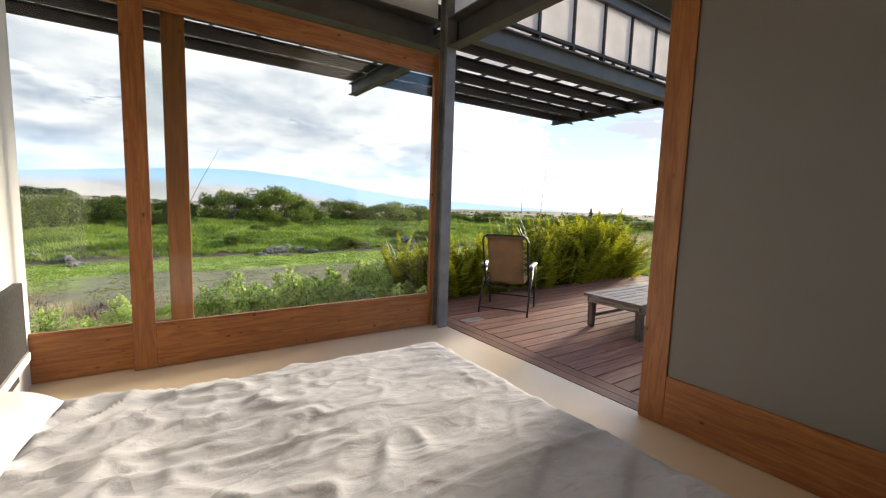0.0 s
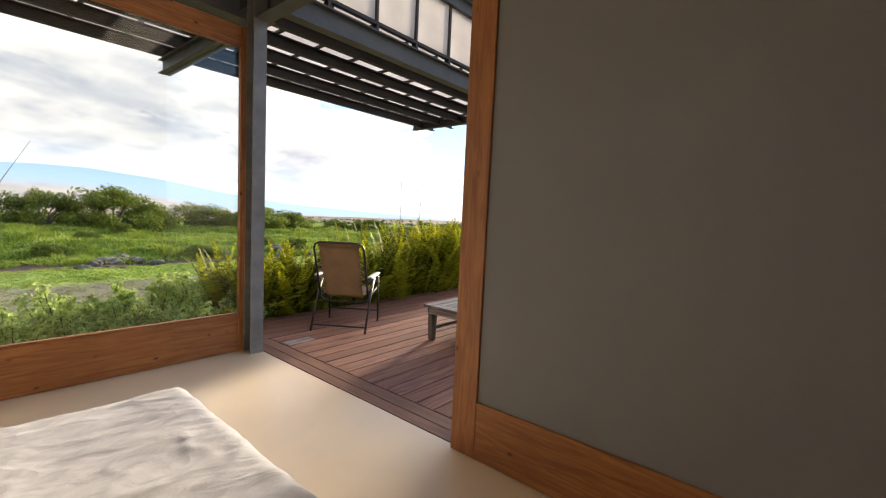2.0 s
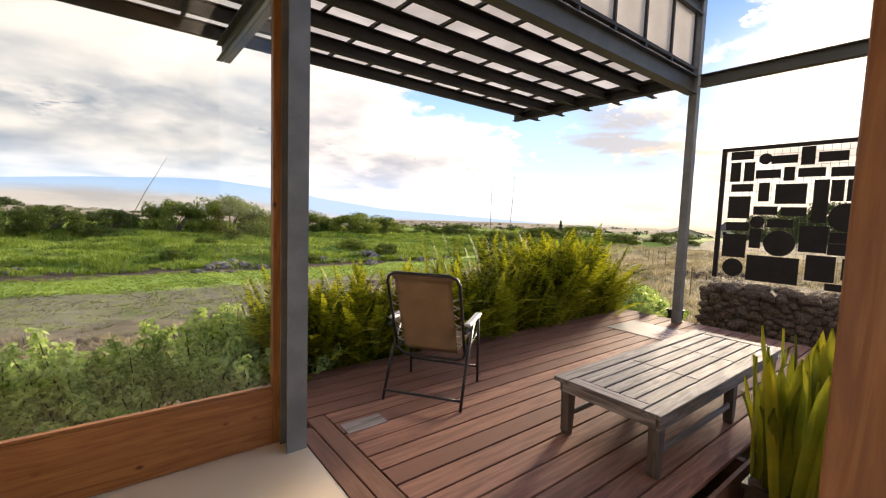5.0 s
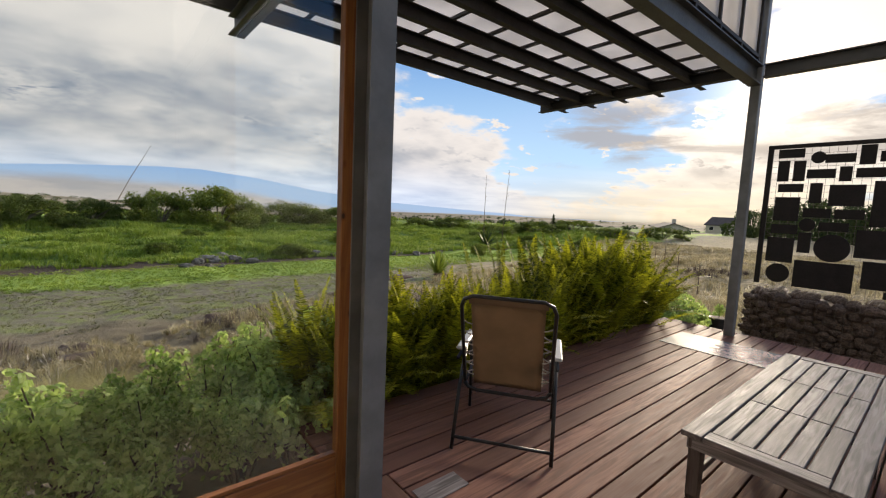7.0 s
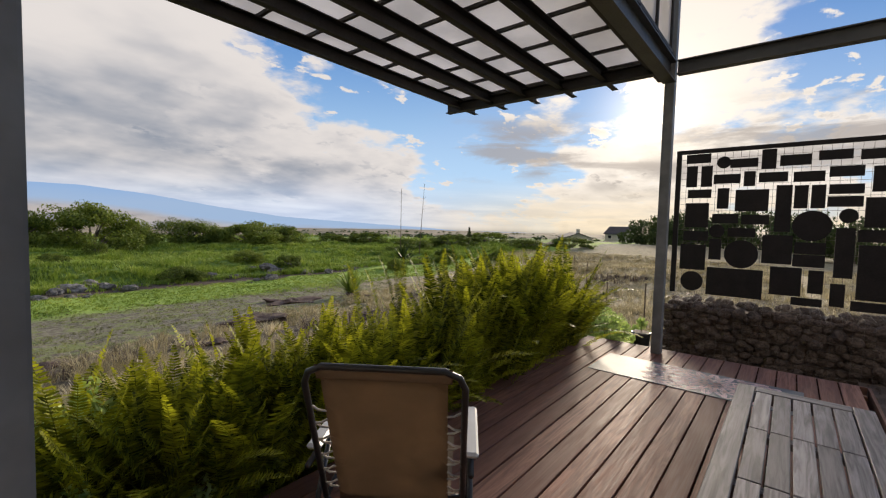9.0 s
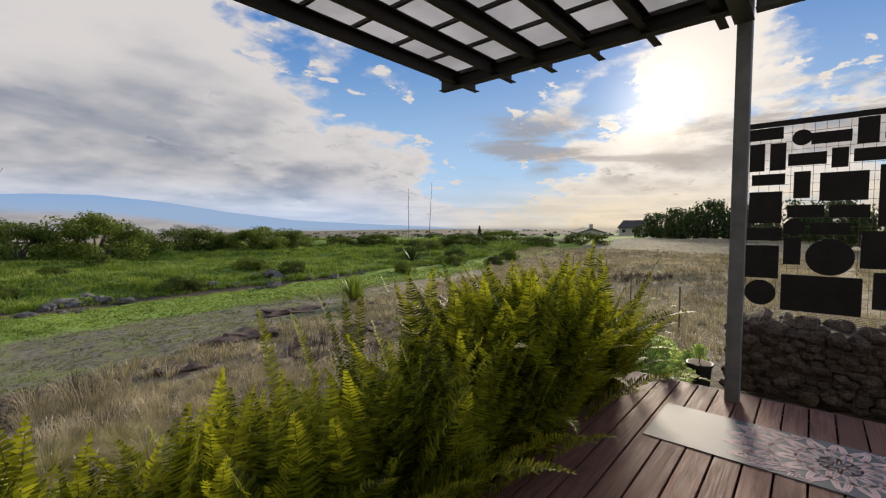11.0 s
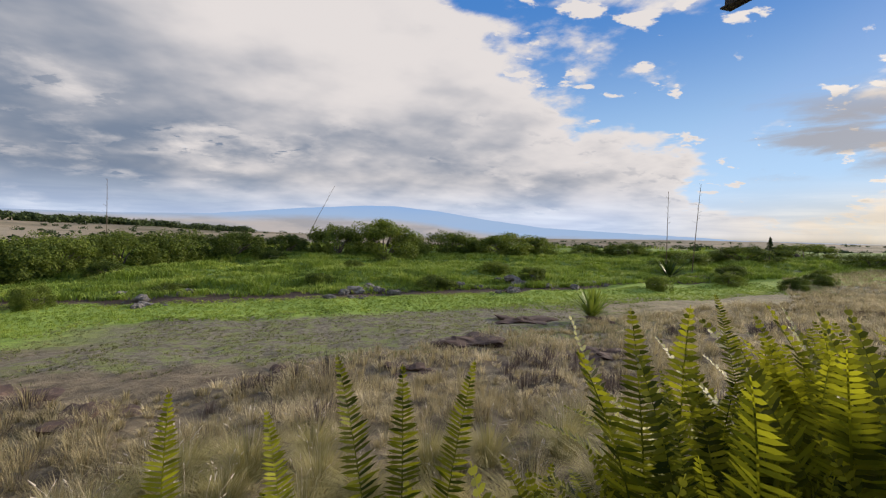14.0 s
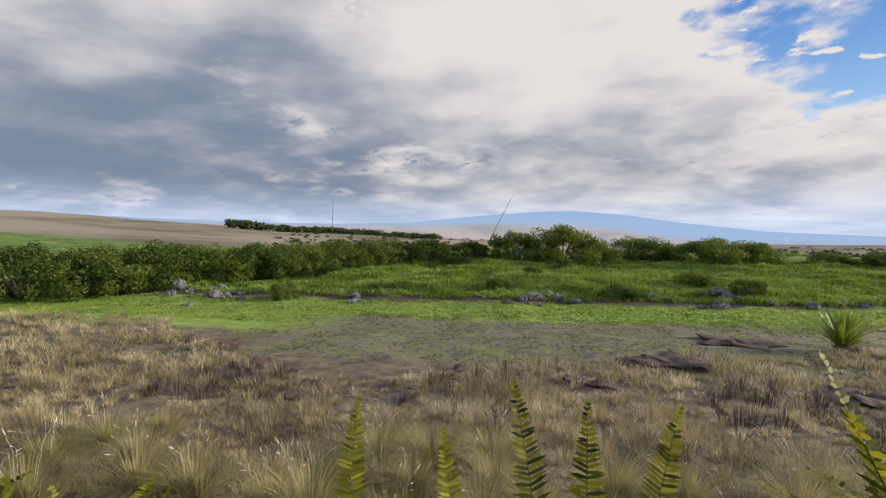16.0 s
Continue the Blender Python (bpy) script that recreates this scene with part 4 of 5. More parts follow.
# yoga mat with a printed rosette of petals
def flower_lines():
    """Rings of petals and arcs about the centre of the print, as thin flat strips."""
    bm = bmesh.new()
    def strip(pts, w):
        prev = None
        for i, p in enumerate(pts):
            q = pts[min(i + 1, len(pts) - 1)]
            o = pts[max(i - 1, 0)]
            d = Vector((q[0] - o[0], q[1] - o[1], 0))
            d = d.normalized() if d.length > 1e-6 else Vector((1, 0, 0))
            nrm = Vector((-d.y, d.x, 0)) * w
            c = Vector((p[0], p[1], 0))
            a, b_ = c + nrm, c - nrm
            cur = None
            if abs(p[0]) < 0.345 and -0.56 < p[1] < 0.70:
                cur = (bm.verts.new(a), bm.verts.new(b_))
            if prev and cur:
                bm.faces.new((prev[0], cur[0], cur[1], prev[1]))
            prev = cur
    for ring, (r0, r1, count, half) in enumerate(((0.03, 0.11, 8, 0.36), (0.10, 0.22, 12, 0.27), (0.20, 0.36, 14, 0.24), (0.34, 0.52, 18, 0.19), (0.46, 0.64, 22, 0.15))):
        for k in range(count):
            a = 2 * math.pi * (k + 0.5 * (ring % 2)) / count
            for grow in (1.0, 0.72, 0.42):
                pts = []
                for s in range(17):
                    f = s / 16
                    side = math.sin(f * math.pi) * half * grow
                    rr = r0 + (r1 - r0) * (1 - abs(2 * f - 1) ** 1.3) * (0.6 + 0.4 * grow)
                    ang = a + (f * 2 - 1) * half * grow
                    pts.append((rr * math.cos(ang), rr * math.sin(ang)))
                strip(pts, 0.0055)
    for r in (0.03, 0.105, 0.225, 0.37, 0.53):
        strip([(r * math.cos(q * math.pi / 40), r * math.sin(q * math.pi / 40)) for q in range(81)], 0.006)
    return bm


M_MAT = material("grey_mat_rubber", plain((0.15, 0.155, 0.16), 0.62, 0.06, 2.0, 0.0, 0.1, 160.0))
M_PRINT = material("pink_print", plain((0.85, 0.60, 0.55), 0.7, 0.05, 6.0))
mat_ = empty("yoga_mat", (7.245, 2.80, 0), "grey yoga mat with a pink petal print on the deck", "yoga mat")
part("sheet", box(0, 0.73, 0.0, 1.83, 0.0, 0.005, 0.002), M_MAT, mat_)
fl = part("print", flower_lines(), M_PRINT, mat_, "pink line print of petals")
fl.location = (0.365, 0.72, 0.0062)


# planter with sword-like leaves
def leaf_material(name, c0, c1, trans=0.35, rough=0.45, scale=5.0):
    m = bpy.data.materials.new(name)
    m.use_nodes = True
    n = Nodes(m.node_tree)
    obj = n.add("ShaderNodeTexCoord").outputs["Object"]
    rnd = n.add("ShaderNodeObjectInfo").outputs["Random"]
    isl = n.add("ShaderNodeNewGeometry").outputs["Random Per Island"]
    a = n.noise(obj, scale, 3.0)
    f = n.math("ADD", n.math("MULTIPLY", a, 0.5), n.math("ADD", n.math("MULTIPLY", rnd, 0.25), n.math("MULTIPLY", isl, 0.35)))
    c = n.mix(n.range(f, 0.2, 0.85), c0, c1)
    p = n.add("ShaderNodeBsdfPrincipled", {"Base Color": c, "Roughness": rough, "Specular IOR Level": 0.2})
    t = n.add("ShaderNodeBsdfTranslucent", {"Color": n.mix(0.5, c, n.vmath("MULTIPLY", c, (1.5, 1.5, 0.7)))})
    mx = n.add("ShaderNodeMixShader", {0: trans, 1: p.outputs[0], 2: t.outputs[0]})
    n.add("ShaderNodeOutputMaterial", {"Surface": mx.outputs[0]})
    return m


M_SNAKE = leaf_material("yellow_green_blade", (0.10, 0.17, 0.03), (0.88, 0.76, 0.10), 0.55, 0.4, 3.0)
planter = empty("planter", (4.84, 1.92, -0.23), "square brown planter full of tall yellow-green blades", "planter")
part("pot", extrude_profile([(-0.27, -0.27), (0.27, -0.27), (0.27, 0.27), (-0.27, 0.27)], 0, 0.26, 2), M_POTBROWN, planter)
part("rim", extrude_profile([(-0.285, -0.285), (0.285, -0.285), (0.285, 0.285), (-0.285, 0.285)], 0.26, 0.29, 2), M_POTBROWN, planter)
part("soil", box(-0.26, 0.26, -0.26, 0.26, 0.285, 0.298), M_LAVA, planter)
rng = random.Random(21)
for i in range(95):
    bm = bmesh.new()
    h = rng.uniform(0.38, 0.86)
    w = rng.uniform(0.022, 0.040)
    bend, tw = rng.uniform(-0.05, 0.08), rng.uniform(-0.6, 0.6)
    rows = []
    for k in range(9):
        f = k / 8
        ww = w * (0.75 + 0.5 * f) * (1 - f ** 9) + 0.001
        c = Vector((bend * f * f, 0, h * f))
        s, q = math.sin(tw * f), math.cos(tw * f)
        rows.append([bm.verts.new(c + Vector((s * ww * d + 0.012 * (abs(d) - 0.5) * q, q * ww * d, 0))) for d in (-1, 0, 1)])
    for k in range(8):
        for j in range(2):
            bm.faces.new((rows[k][j], rows[k][j + 1], rows[k + 1][j + 1], rows[k + 1][j]))
    bmesh.ops.solidify(bm, geom=bm.faces[:], thickness=0.004)
    o = part("leaf", bm, M_SNAKE, planter, smooth=True)
    a, r = rng.uniform(0, 6.28), 0.35 * math.sqrt(rng.random())
    o.matrix_local = pose(r * math.cos(a), r * math.sin(a), 0.28, rng.uniform(-6, 6), rng.uniform(-4, 6), math.degrees(a) + rng.uniform(-40, 40))

boulder = tagged(new("boulder", stone_mesh("boulder", (0.40, 0.30, 0.46), M_BOULDER, 4.2, 4, 0.22)), "pale pinkish boulder standing on the gravel", "boulder")
boulder.location = (6.12, 1.92, 0.14)

pot = empty("plant_pot", (9.35, 4.62, -0.34), "black plastic pot with a small leafy twig", "plant pot")
b = bmesh.new()
bmesh.ops.create_cone(b, cap_ends=True, segments=28, radius1=0.10, radius2=0.125, depth=0.34)
bmesh.ops.translate(b, vec=(0, 0, 0.17), verts=b.verts)
part("pot", b, M_POTBLACK, pot, smooth=False)
b = bmesh.new()
bmesh.ops.create_cone(b, cap_ends=True, segments=28, radius1=0.135, radius2=0.135, depth=0.03)
bmesh.ops.translate(b, vec=(0, 0, 0.345), verts=b.verts)
part("rim", b, M_POTBLACK, pot)
b = bmesh.new()
bmesh.ops.create_circle(b, cap_ends=True, segments=28, radius=0.12)
bmesh.ops.translate(b, vec=(0, 0, 0.3635), verts=b.verts)
part("soil", b, M_LAVA, pot)
part("stem", tube([(0, 0, 0.34), (0.01, 0.0, 0.45), (-0.01, 0.01, 0.58)], 0.008, 6, 0.004), M_GREYWOOD_Z, pot)

# ---- plants ----
def quick_mesh(name, v, f, mat, smooth=False):
    """A mesh from numpy arrays of vertices and triangles."""
    me = bpy.data.meshes.new(name)
    me.vertices.add(len(v))
    me.vertices.foreach_set("co", np.ascontiguousarray(v, dtype=np.float32).ravel())
    me.loops.add(len(f) * 3)
    me.loops.foreach_set("vertex_index", np.ascontiguousarray(f, dtype=np.int32).ravel())
    me.polygons.add(len(f))
    me.polygons.foreach_set("loop_start", np.arange(0, len(f) * 3, 3, dtype=np.int32))
    me.materials.append(mat)
    me.update(calc_edges=True)
    me.validate()
    return me


def gz_many(xy):
    return np.array([ground_z(float(x), float(y)) for x, y in xy])


M_FERN = leaf_material("fern_green", (0.020, 0.034, 0.005), (0.41, 0.42, 0.03), 0.44, 0.55, 2.0)
M_SHRUB = leaf_material("shrub_green", (0.17, 0.28, 0.065), (0.64, 0.74, 0.34), 0.55, 0.42, 30.0)
M_BUSH = leaf_material("bush_green", (0.032, 0.058, 0.011), (0.20, 0.25, 0.045), 0.34, 0.65, 0.9)
M_FARLEAF = leaf_material("far_leaf_green", (0.03, 0.055, 0.02), (0.09, 0.12, 0.04), 0.2, 0.7, 0.3)
M_STEM = material("brown_stem", plain((0.10, 0.07, 0.04), 0.8, 0.2, 9.0))
M_BARK = material("grey_bark", plain((0.16, 0.13, 0.10), 0.9, 0.2, 5.0, 0.0, 0.5, 30.0))
M_STALK = material("dry_stalk", plain((0.20, 0.15, 0.10), 0.9, 0.2, 3.0))


def frond_mesh(seed, lean, curl, N=76, taper=0.6, h=0.42, sweep=0.12, reach=0.076):
    """One sword-fern frond: an arching midrib with close rows of leaflets on both sides, one metre long."""
    r = random.Random(seed)
    V, F = [], []
    pts, p, a = [], Vector((0, 0, 0)), lean
    for i in range(N + 1):
        pts.append((p.copy(), a))
        a += curl * (0.25 + 1.6 * (i / N) ** 2) / N
        p = p + Vector((math.sin(a), 0, math.cos(a))) / N
    for i in range(0, N, 6):
        (p0, a0), (p1, a1) = pts[i], pts[min(i + 6, N)]
        w = 0.004 * (1 - i / N) + 0.001
        k = len(V)
        V += [(p0.x, -w, p0.z), (p0.x, w, p0.z), (p1.x, w, p1.z), (p1.x, -w, p1.z)]
        F += [(k, k + 1, k + 2), (k, k + 2, k + 3)]
    hw = h / N
    for i in range(N // 9, N):
        f = i / N
        L = reach * (min(1.0, (f - 0.05) * 4) * (1 - max(0.0, (f - taper) / (1 - taper)) ** 1.7 * 0.9))
        p0, a0 = pts[i]
        d = Vector((math.sin(a0), 0, math.cos(a0)))
        nrm = Vector((math.cos(a0), 0, -math.sin(a0)))
        for s in (-1, 1):
            if r.random() < 0.03:
                continue
            tip = p0 + Vector((0, s, 0)) * L + d * L * r.uniform(sweep, sweep + 0.15) - nrm * L * r.uniform(-0.05, 0.3)
            mid = p0.lerp(tip, 0.55)
            k = len(V)
            V += [tuple(p0 - d * hw * 0.7), tuple(p0 + d * hw * 0.7), tuple(mid + d * hw), tuple(tip), tuple(mid - d * hw)]
            F += [(k, k + 1, k + 2), (k, k + 2, k + 4), (k + 2, k + 3, k + 4)]
    return quick_mesh("frond", np.array(V), np.array(F), M_FERN)


FRONDS = [frond_mesh(1, 0.04, 0.6), frond_mesh(2, 0.12, 1.0), frond_mesh(3, 0.25, 1.35), frond_mesh(4, 0.42, 1.6), frond_mesh(5, 0.0, 0.4), frond_mesh(6, 0.08, 2.0), frond_mesh(7, -0.02, 0.30, 180, 0.84, 0.40, 0.1, 0.05), frond_mesh(9, -0.06, 0.7, 180, 0.84, 0.40, 0.1, 0.05)]


def fern(x, y, top, count, rng, upright=False):
    z = -0.36
    fe = empty("fern", (x, y, z), "upright sword fern with long yellow-green fronds", "fern", "ferns along the deck")
    size = top - z
    part("crown_base", tube([(0, 0, -0.06), (0, 0, 0.08)], 0.05, 7, 0.025), M_STEM, fe)
    for i in range(count):
        a = rng.uniform(0, 360)
        inner = rng.random() ** 1.35 * (0.5 if upright else 1.0)
        k = 0 if inner < 0.22 else 4 if inner < 0.36 else 1 if inner < 0.58 else 2 if inner < 0.78 else 5 if inner < 0.86 else 3
        o = new("frond", FRONDS[k])
        o.parent = fe
        s = size * rng.uniform(0.85 if upright else 0.62, 1.02) * (1.03 if k in (0, 4) else 1.0)
        wide = rng.uniform(0.85, 1.15) / max(0.75, s) ** 0.35
        o.matrix_local = pose(rng.uniform(-0.09, 0.09), rng.uniform(-0.09, 0.09), 0.0, rng.uniform(-9, 9), rng.uniform(-4, 12), a) @ Matrix.Diagonal((s, s * wide, s, 1))
    return fe


rng = random.Random(8)
x = 3.15
while x < 8.55:
    for row, yy in enumerate((5.34, 5.64, 5.98)):
        if x > 6.6:
            top = rng.uniform(1.08, 1.36)
        elif x > 6.12:
            top = (1.06, 1.02, 0.90)[row] * rng.uniform(0.9, 1.08)
        elif x > 4.3:
            top = (1.04, 0.90, 0.70)[row] * rng.uniform(0.86, 1.0)
        else:
            top = (0.82, 0.86, 0.70)[row] * rng.uniform(0.8, 1.12)
        fern(x + rng.uniform(-0.1, 0.1), yy + rng.uniform(-0.09, 0.09), top, 34, rng)
    x += 0.29
for fx, fy, tp in ((6.3, 5.62, 1.22), (4.1, 5.6, 1.06), (3.75, 5.5, 0.98), (4.45, 5.55, 1.0), (6.3, 5.9, 1.25), (6.9, 5.6, 1.42), (7.8, 5.5, 1.45)):
    fern(fx, fy, tp, 5, rng, True)


def tall_fern(x, y, tips):
    """A tight crown of tall straight fronds, each with its sideways reach and its height."""
    fe = empty("fern", (x, y, -0.36), "tall upright sword fern with bright fronds", "fern", "ferns along the deck")
    part("crown_base", tube([(0, 0, -0.06), (0, 0, 0.08)], 0.05, 7, 0.025), M_STEM, fe)
    for k, (reach, top, turn) in enumerate(tips):
        o = new("frond", FRONDS[6 if k % 2 else 7])
        o.parent = fe
        s = math.hypot(top + 0.36, reach) * 1.015
        o.matrix_local = pose(0, 0.02 * k, 0, 0, math.degrees(math.atan2(reach, top + 0.36)), 0) @ pose(0, 0, 0, 0, 0, 90 + turn) @ Matrix.Diagonal((s, s * 0.5, s, 1))


tall_fern(5.25, 5.58, ((0.0, 1.26, 25), (0.05, 1.225, 0), (0.12, 1.23, -40)))
tall_fern(4.86, 5.58, ((0.0, 1.205, 5),))
tall_fern(5.10, 5.60, ((0.0, 1.15, 25),))
tall_fern(6.05, 5.62, ((0.03, 1.14, 0), (0.2, 1.06, -20)))
tall_fern(6.42, 5.80, ((0.05, 1.32, -10),))


def leaf_cloud(rng, centres, radii, count, size, aspect=0.55):
    """Many small leaves scattered over rounded clumps, as arrays."""
    n = len(centres)
    which = rng.integers(0, n, count)
    d = rng.normal(size=(count, 3))
    d /= np.linalg.norm(d, axis=1)[:, None]
    rad = radii[which] * rng.uniform(0.55, 1.05, count)[:, None]
    c = centres[which] + d * rad
    up = d + rng.normal(scale=0.6, size=(count, 3)) + np.array([0, 0, 0.4])
    up /= np.linalg.norm(up, axis=1)[:, None]
    side = np.cross(up, rng.normal(size=(count, 3)))
    side /= np.linalg.norm(side, axis=1)[:, None]
    fwd = np.cross(up, side)
    s = size * rng.uniform(0.6, 1.3, count)[:, None]
    v = np.stack([c - fwd * s, c + side * s * aspect, c + fwd * s, c - side * s * aspect], 1).reshape(-1, 3)
    k = 4 * np.arange(count)[:, None]
    f = np.concatenate([k + np.array([[0, 1, 2]]), k + np.array([[0, 2, 3]])])
    return v, f


def shrub_parts(seed, h, w, count, leaf):
    """Branches and leaves of a loose upright shrub."""
    r = np.random.default_rng(seed)
    bm = bmesh.new()
    cs, rs = [], []
    for i in range(11):
        a, q = r.uniform(0, 6.28), w * math.sqrt(r.uniform(0, 1))
        tip = Vector((q * math.cos(a), q * math.sin(a), h * r.uniform(0.55, 1.0) * (1 - 0.35 * (q / w) ** 2)))
        mid = Vector((tip.x * 0.45, tip.y * 0.45, tip.z * 0.5))
        add_tube(bm, [(tip.x * 0.1, tip.y * 0.1, -0.05), mid, tip], 0.009, 5, 0.003)
        for f in (0.5, 0.62, 0.74, 0.86, 0.97):
            p = mid.lerp(tip, (f - 0.5) * 2)
            cs.append(p)
            rs.append(0.05 + 0.10 * (1 - f) * 2)
    v, f = leaf_cloud(r, np.array(cs), np.array(rs)[:, None] * np.ones((1, 3)), count, leaf)
    return mesh_of(bm, "branchwork", M_STEM), quick_mesh("foliage", v, f, M_SHRUB)


SHRUBS = [shrub_parts(k, 0.9, 0.45, 2000, 0.026) for k in (1, 2, 3)]


def shrub(x, y, z, size, turn, k, label, group):
    s = empty("shrub", (x, y, z), label, "shrub", group)
    for nm, me in zip(("branchwork", "foliage"), SHRUBS[k]):
        o = new(nm, me)
        o.parent = s
    s.matrix_world = pose(x, y, z, 0, 0, turn) @ Matrix.Diagonal((size, size, size, 1))
    return s


rng = random.Random(4)
x = -2.3
while x < 3.1:
    top = 0.30 + 0.42 * max(0.0, min(1.0, (x + 0.6) / 3.2)) + rng.uniform(-0.12, 0.12)
    for yy in (5.35, 5.85):
        shrub(x + rng.uniform(-0.12, 0.12), yy + rng.uniform(-0.15, 0.15), -0.4, (top + 0.4) / 0.9 * rng.uniform(0.8, 1.05), rng.uniform(0, 360), rng.randrange(3), "low leafy green shrub below the window", "shrubs below the windows")
    x += 0.36
for i in range(20):
    shrub(rng.uniform(8.85, 10.2), rng.uniform(4.9, 6.4), -0.45, rng.uniform(0.6, 0.95), rng.uniform(0, 360), rng.randrange(3), "bright green creeping shrub at the deck end", "shrubs at the deck end")
o = new("foliage", SHRUBS[2][1])
o.parent = pot
o.matrix_local = Matrix.Translation((0, 0, 0.36)) @ Matrix.Diagonal((0.28, 0.28, 0.28, 1))


def grass_material(name, cols, trans=0.3):
    m = bpy.data.materials.new(name)
    m.use_nodes = True
    n = Nodes(m.node_tree)
    obj = n.add("ShaderNodeTexCoord").outputs["Object"]
    isl = n.add("ShaderNodeNewGeometry").outputs["Random Per Island"]
    a = n.noise(obj, 0.35, 4.0, 0.6)
    b_ = n.noise(obj, 1.6, 3.0)
    f = n.math("ADD", n.math("MULTIPLY", a, 0.8), n.math("ADD", n.math("MULTIPLY", isl, 0.3), n.math("MULTIPLY", b_, 0.75)))
    c = n.mix(n.range(f, 0.62, 0.92), cols[0], cols[1])
    c = n.mix(n.range(f, 0.92, 1.2), c, cols[2])
    d = n.add("ShaderNodeBsdfPrincipled", {"Base Color": c, "Roughness": 0.75})
    t = n.add("ShaderNodeBsdfTranslucent", {"Color": c})
    mx = n.add("ShaderNodeMixShader", {0: trans, 1: d.outputs[0], 2: t.outputs[0]})
    n.add("ShaderNodeOutputMaterial", {"Surface": mx.outputs[0]})
    return m


def blades(rng, base, heights, per, spread, width, droop=0.5, lift=0.0):
    """Tufts of bent blades at the base places: each blade is a tapering strip of three triangles."""
    n = len(base)
    c = np.repeat(base, per, 0)
    h = np.repeat(heights, per) * rng.uniform(0.55, 1.1, n * per)
    a = rng.uniform(0, 2 * np.pi, n * per)
    q = rng.uniform(0.1, 1.0, n * per)
    out = np.stack([np.cos(a), np.sin(a), 0 * a], -1)
    side = np.stack([-np.sin(a), np.cos(a), 0 * a], -1)
    w = (width * rng.uniform(0.6, 1.3, n * per))[:, None]
    foot = c + out * (spread * q * 0.35 * np.repeat(heights, per))[:, None]
    mid = foot + out * (q * h * droop * 0.35)[:, None] + np.array([0, 0, 1]) * (h * 0.6)[:, None]
    tip = foot + out * (q * h * droop)[:, None] + np.array([0, 0, 1]) * (h * (1 - 0.25 * q))[:, None]
    v = np.stack([foot - side * w, foot + side * w, mid - side * w * 0.8, mid + side * w * 0.8, tip], 1).reshape(-1, 3)
    k = 5 * np.arange(n * per)[:, None]
    f = np.concatenate([k + np.array([[0, 1, 3]]), k + np.array([[0, 3, 2]]), k + np.array([[2, 3, 4]])])
    return v, f


def scatter(rng, n, x0, x1, y0, y1, keep):
    p = np.c_[rng.uniform(x0, x1, n), rng.uniform(y0, y1, n)]
    p = p[[keep(a, b_) for a, b_ in p]]
    return np.c_[p, gz_many(p)]


def dune(x, y):
    return noise.noise(Vector((x * 0.22, y * 0.22, 2.0)))


def outside(x, y):
    """Open field: beyond the planting beds and clear of the deck."""
    return y > 6.7 or (x > 11.5 and y > -6) or (x < -3 and y > 5)


M_STRAW = grass_material("straw_grass", ((0.13, 0.105, 0.055), (0.42, 0.355, 0.19), (0.82, 0.71, 0.47)))
M_DARKTUFT = grass_material("brown_tuft", ((0.055, 0.038, 0.034), (0.11, 0.08, 0.07), (0.21, 0.165, 0.14)), 0.1)
def clump(x, y, cell):
    """Distance, in cells, to the nearest of loosely spaced tuft centres."""
    best = 9.0
    ix, iy = math.floor(x / cell), math.floor(y / cell)
    for i in (ix - 1, ix, ix + 1):
        for j in (iy - 1, iy, iy + 1):
            q = noise.cell_vector(Vector((i * 1.37 + 0.5, j * 1.91 + 0.5, 7.0)))
            best = min(best, math.hypot(x / cell - i - 0.5 - 0.42 * q.x, y / cell - j - 0.5 - 0.42 * q.y))
    return best


M_GREENGRASS = grass_material("green_grass", ((0.095, 0.16, 0.02), (0.245, 0.345, 0.042), (0.44, 0.50, 0.10)))
M_FOUNTAIN = grass_material("fountain_grass", ((0.20, 0.20, 0.05), (0.42, 0.38, 0.17), (0.66, 0.58, 0.38)), 0.4)

M_WEED = grass_material("dull_weeds", ((0.10, 0.105, 0.045), (0.22, 0.235, 0.08), (0.36, 0.36, 0.15)))

nr = np.random.default_rng(3)


def tufts(rng, x0, x1, y0, y1, cell, keep):
    """Places of tufts, one to a cell of a shaken grid."""
    gx, gy = np.meshgrid(np.arange(x0, x1, cell), np.arange(y0, y1, cell))
    p = np.c_[gx.ravel(), gy.ravel()] + rng.uniform(-0.48, 0.48, (gx.size, 2)) * cell
    p = p[[keep(a, b_) for a, b_ in p]]
    return np.c_[p, gz_many(p) - 0.02]


def field_edge(x, y):
    """Dry grass ends here, at the gravel drive."""
    return y < 15.6 + 3.2 * dune(x * 0.6, 3) + max(0.0, x - 9) * 0.42 + max(0.0, -1 - x) * 0.9


def tuft_heights(rng, base, lo, hi):
    return (lo + (hi - lo) * rng.random(len(base)) ** 1.6) * np.array([1.0 + 0.9 * dune(p[0] * 2.2, p[1] * 2.2) for p in base])


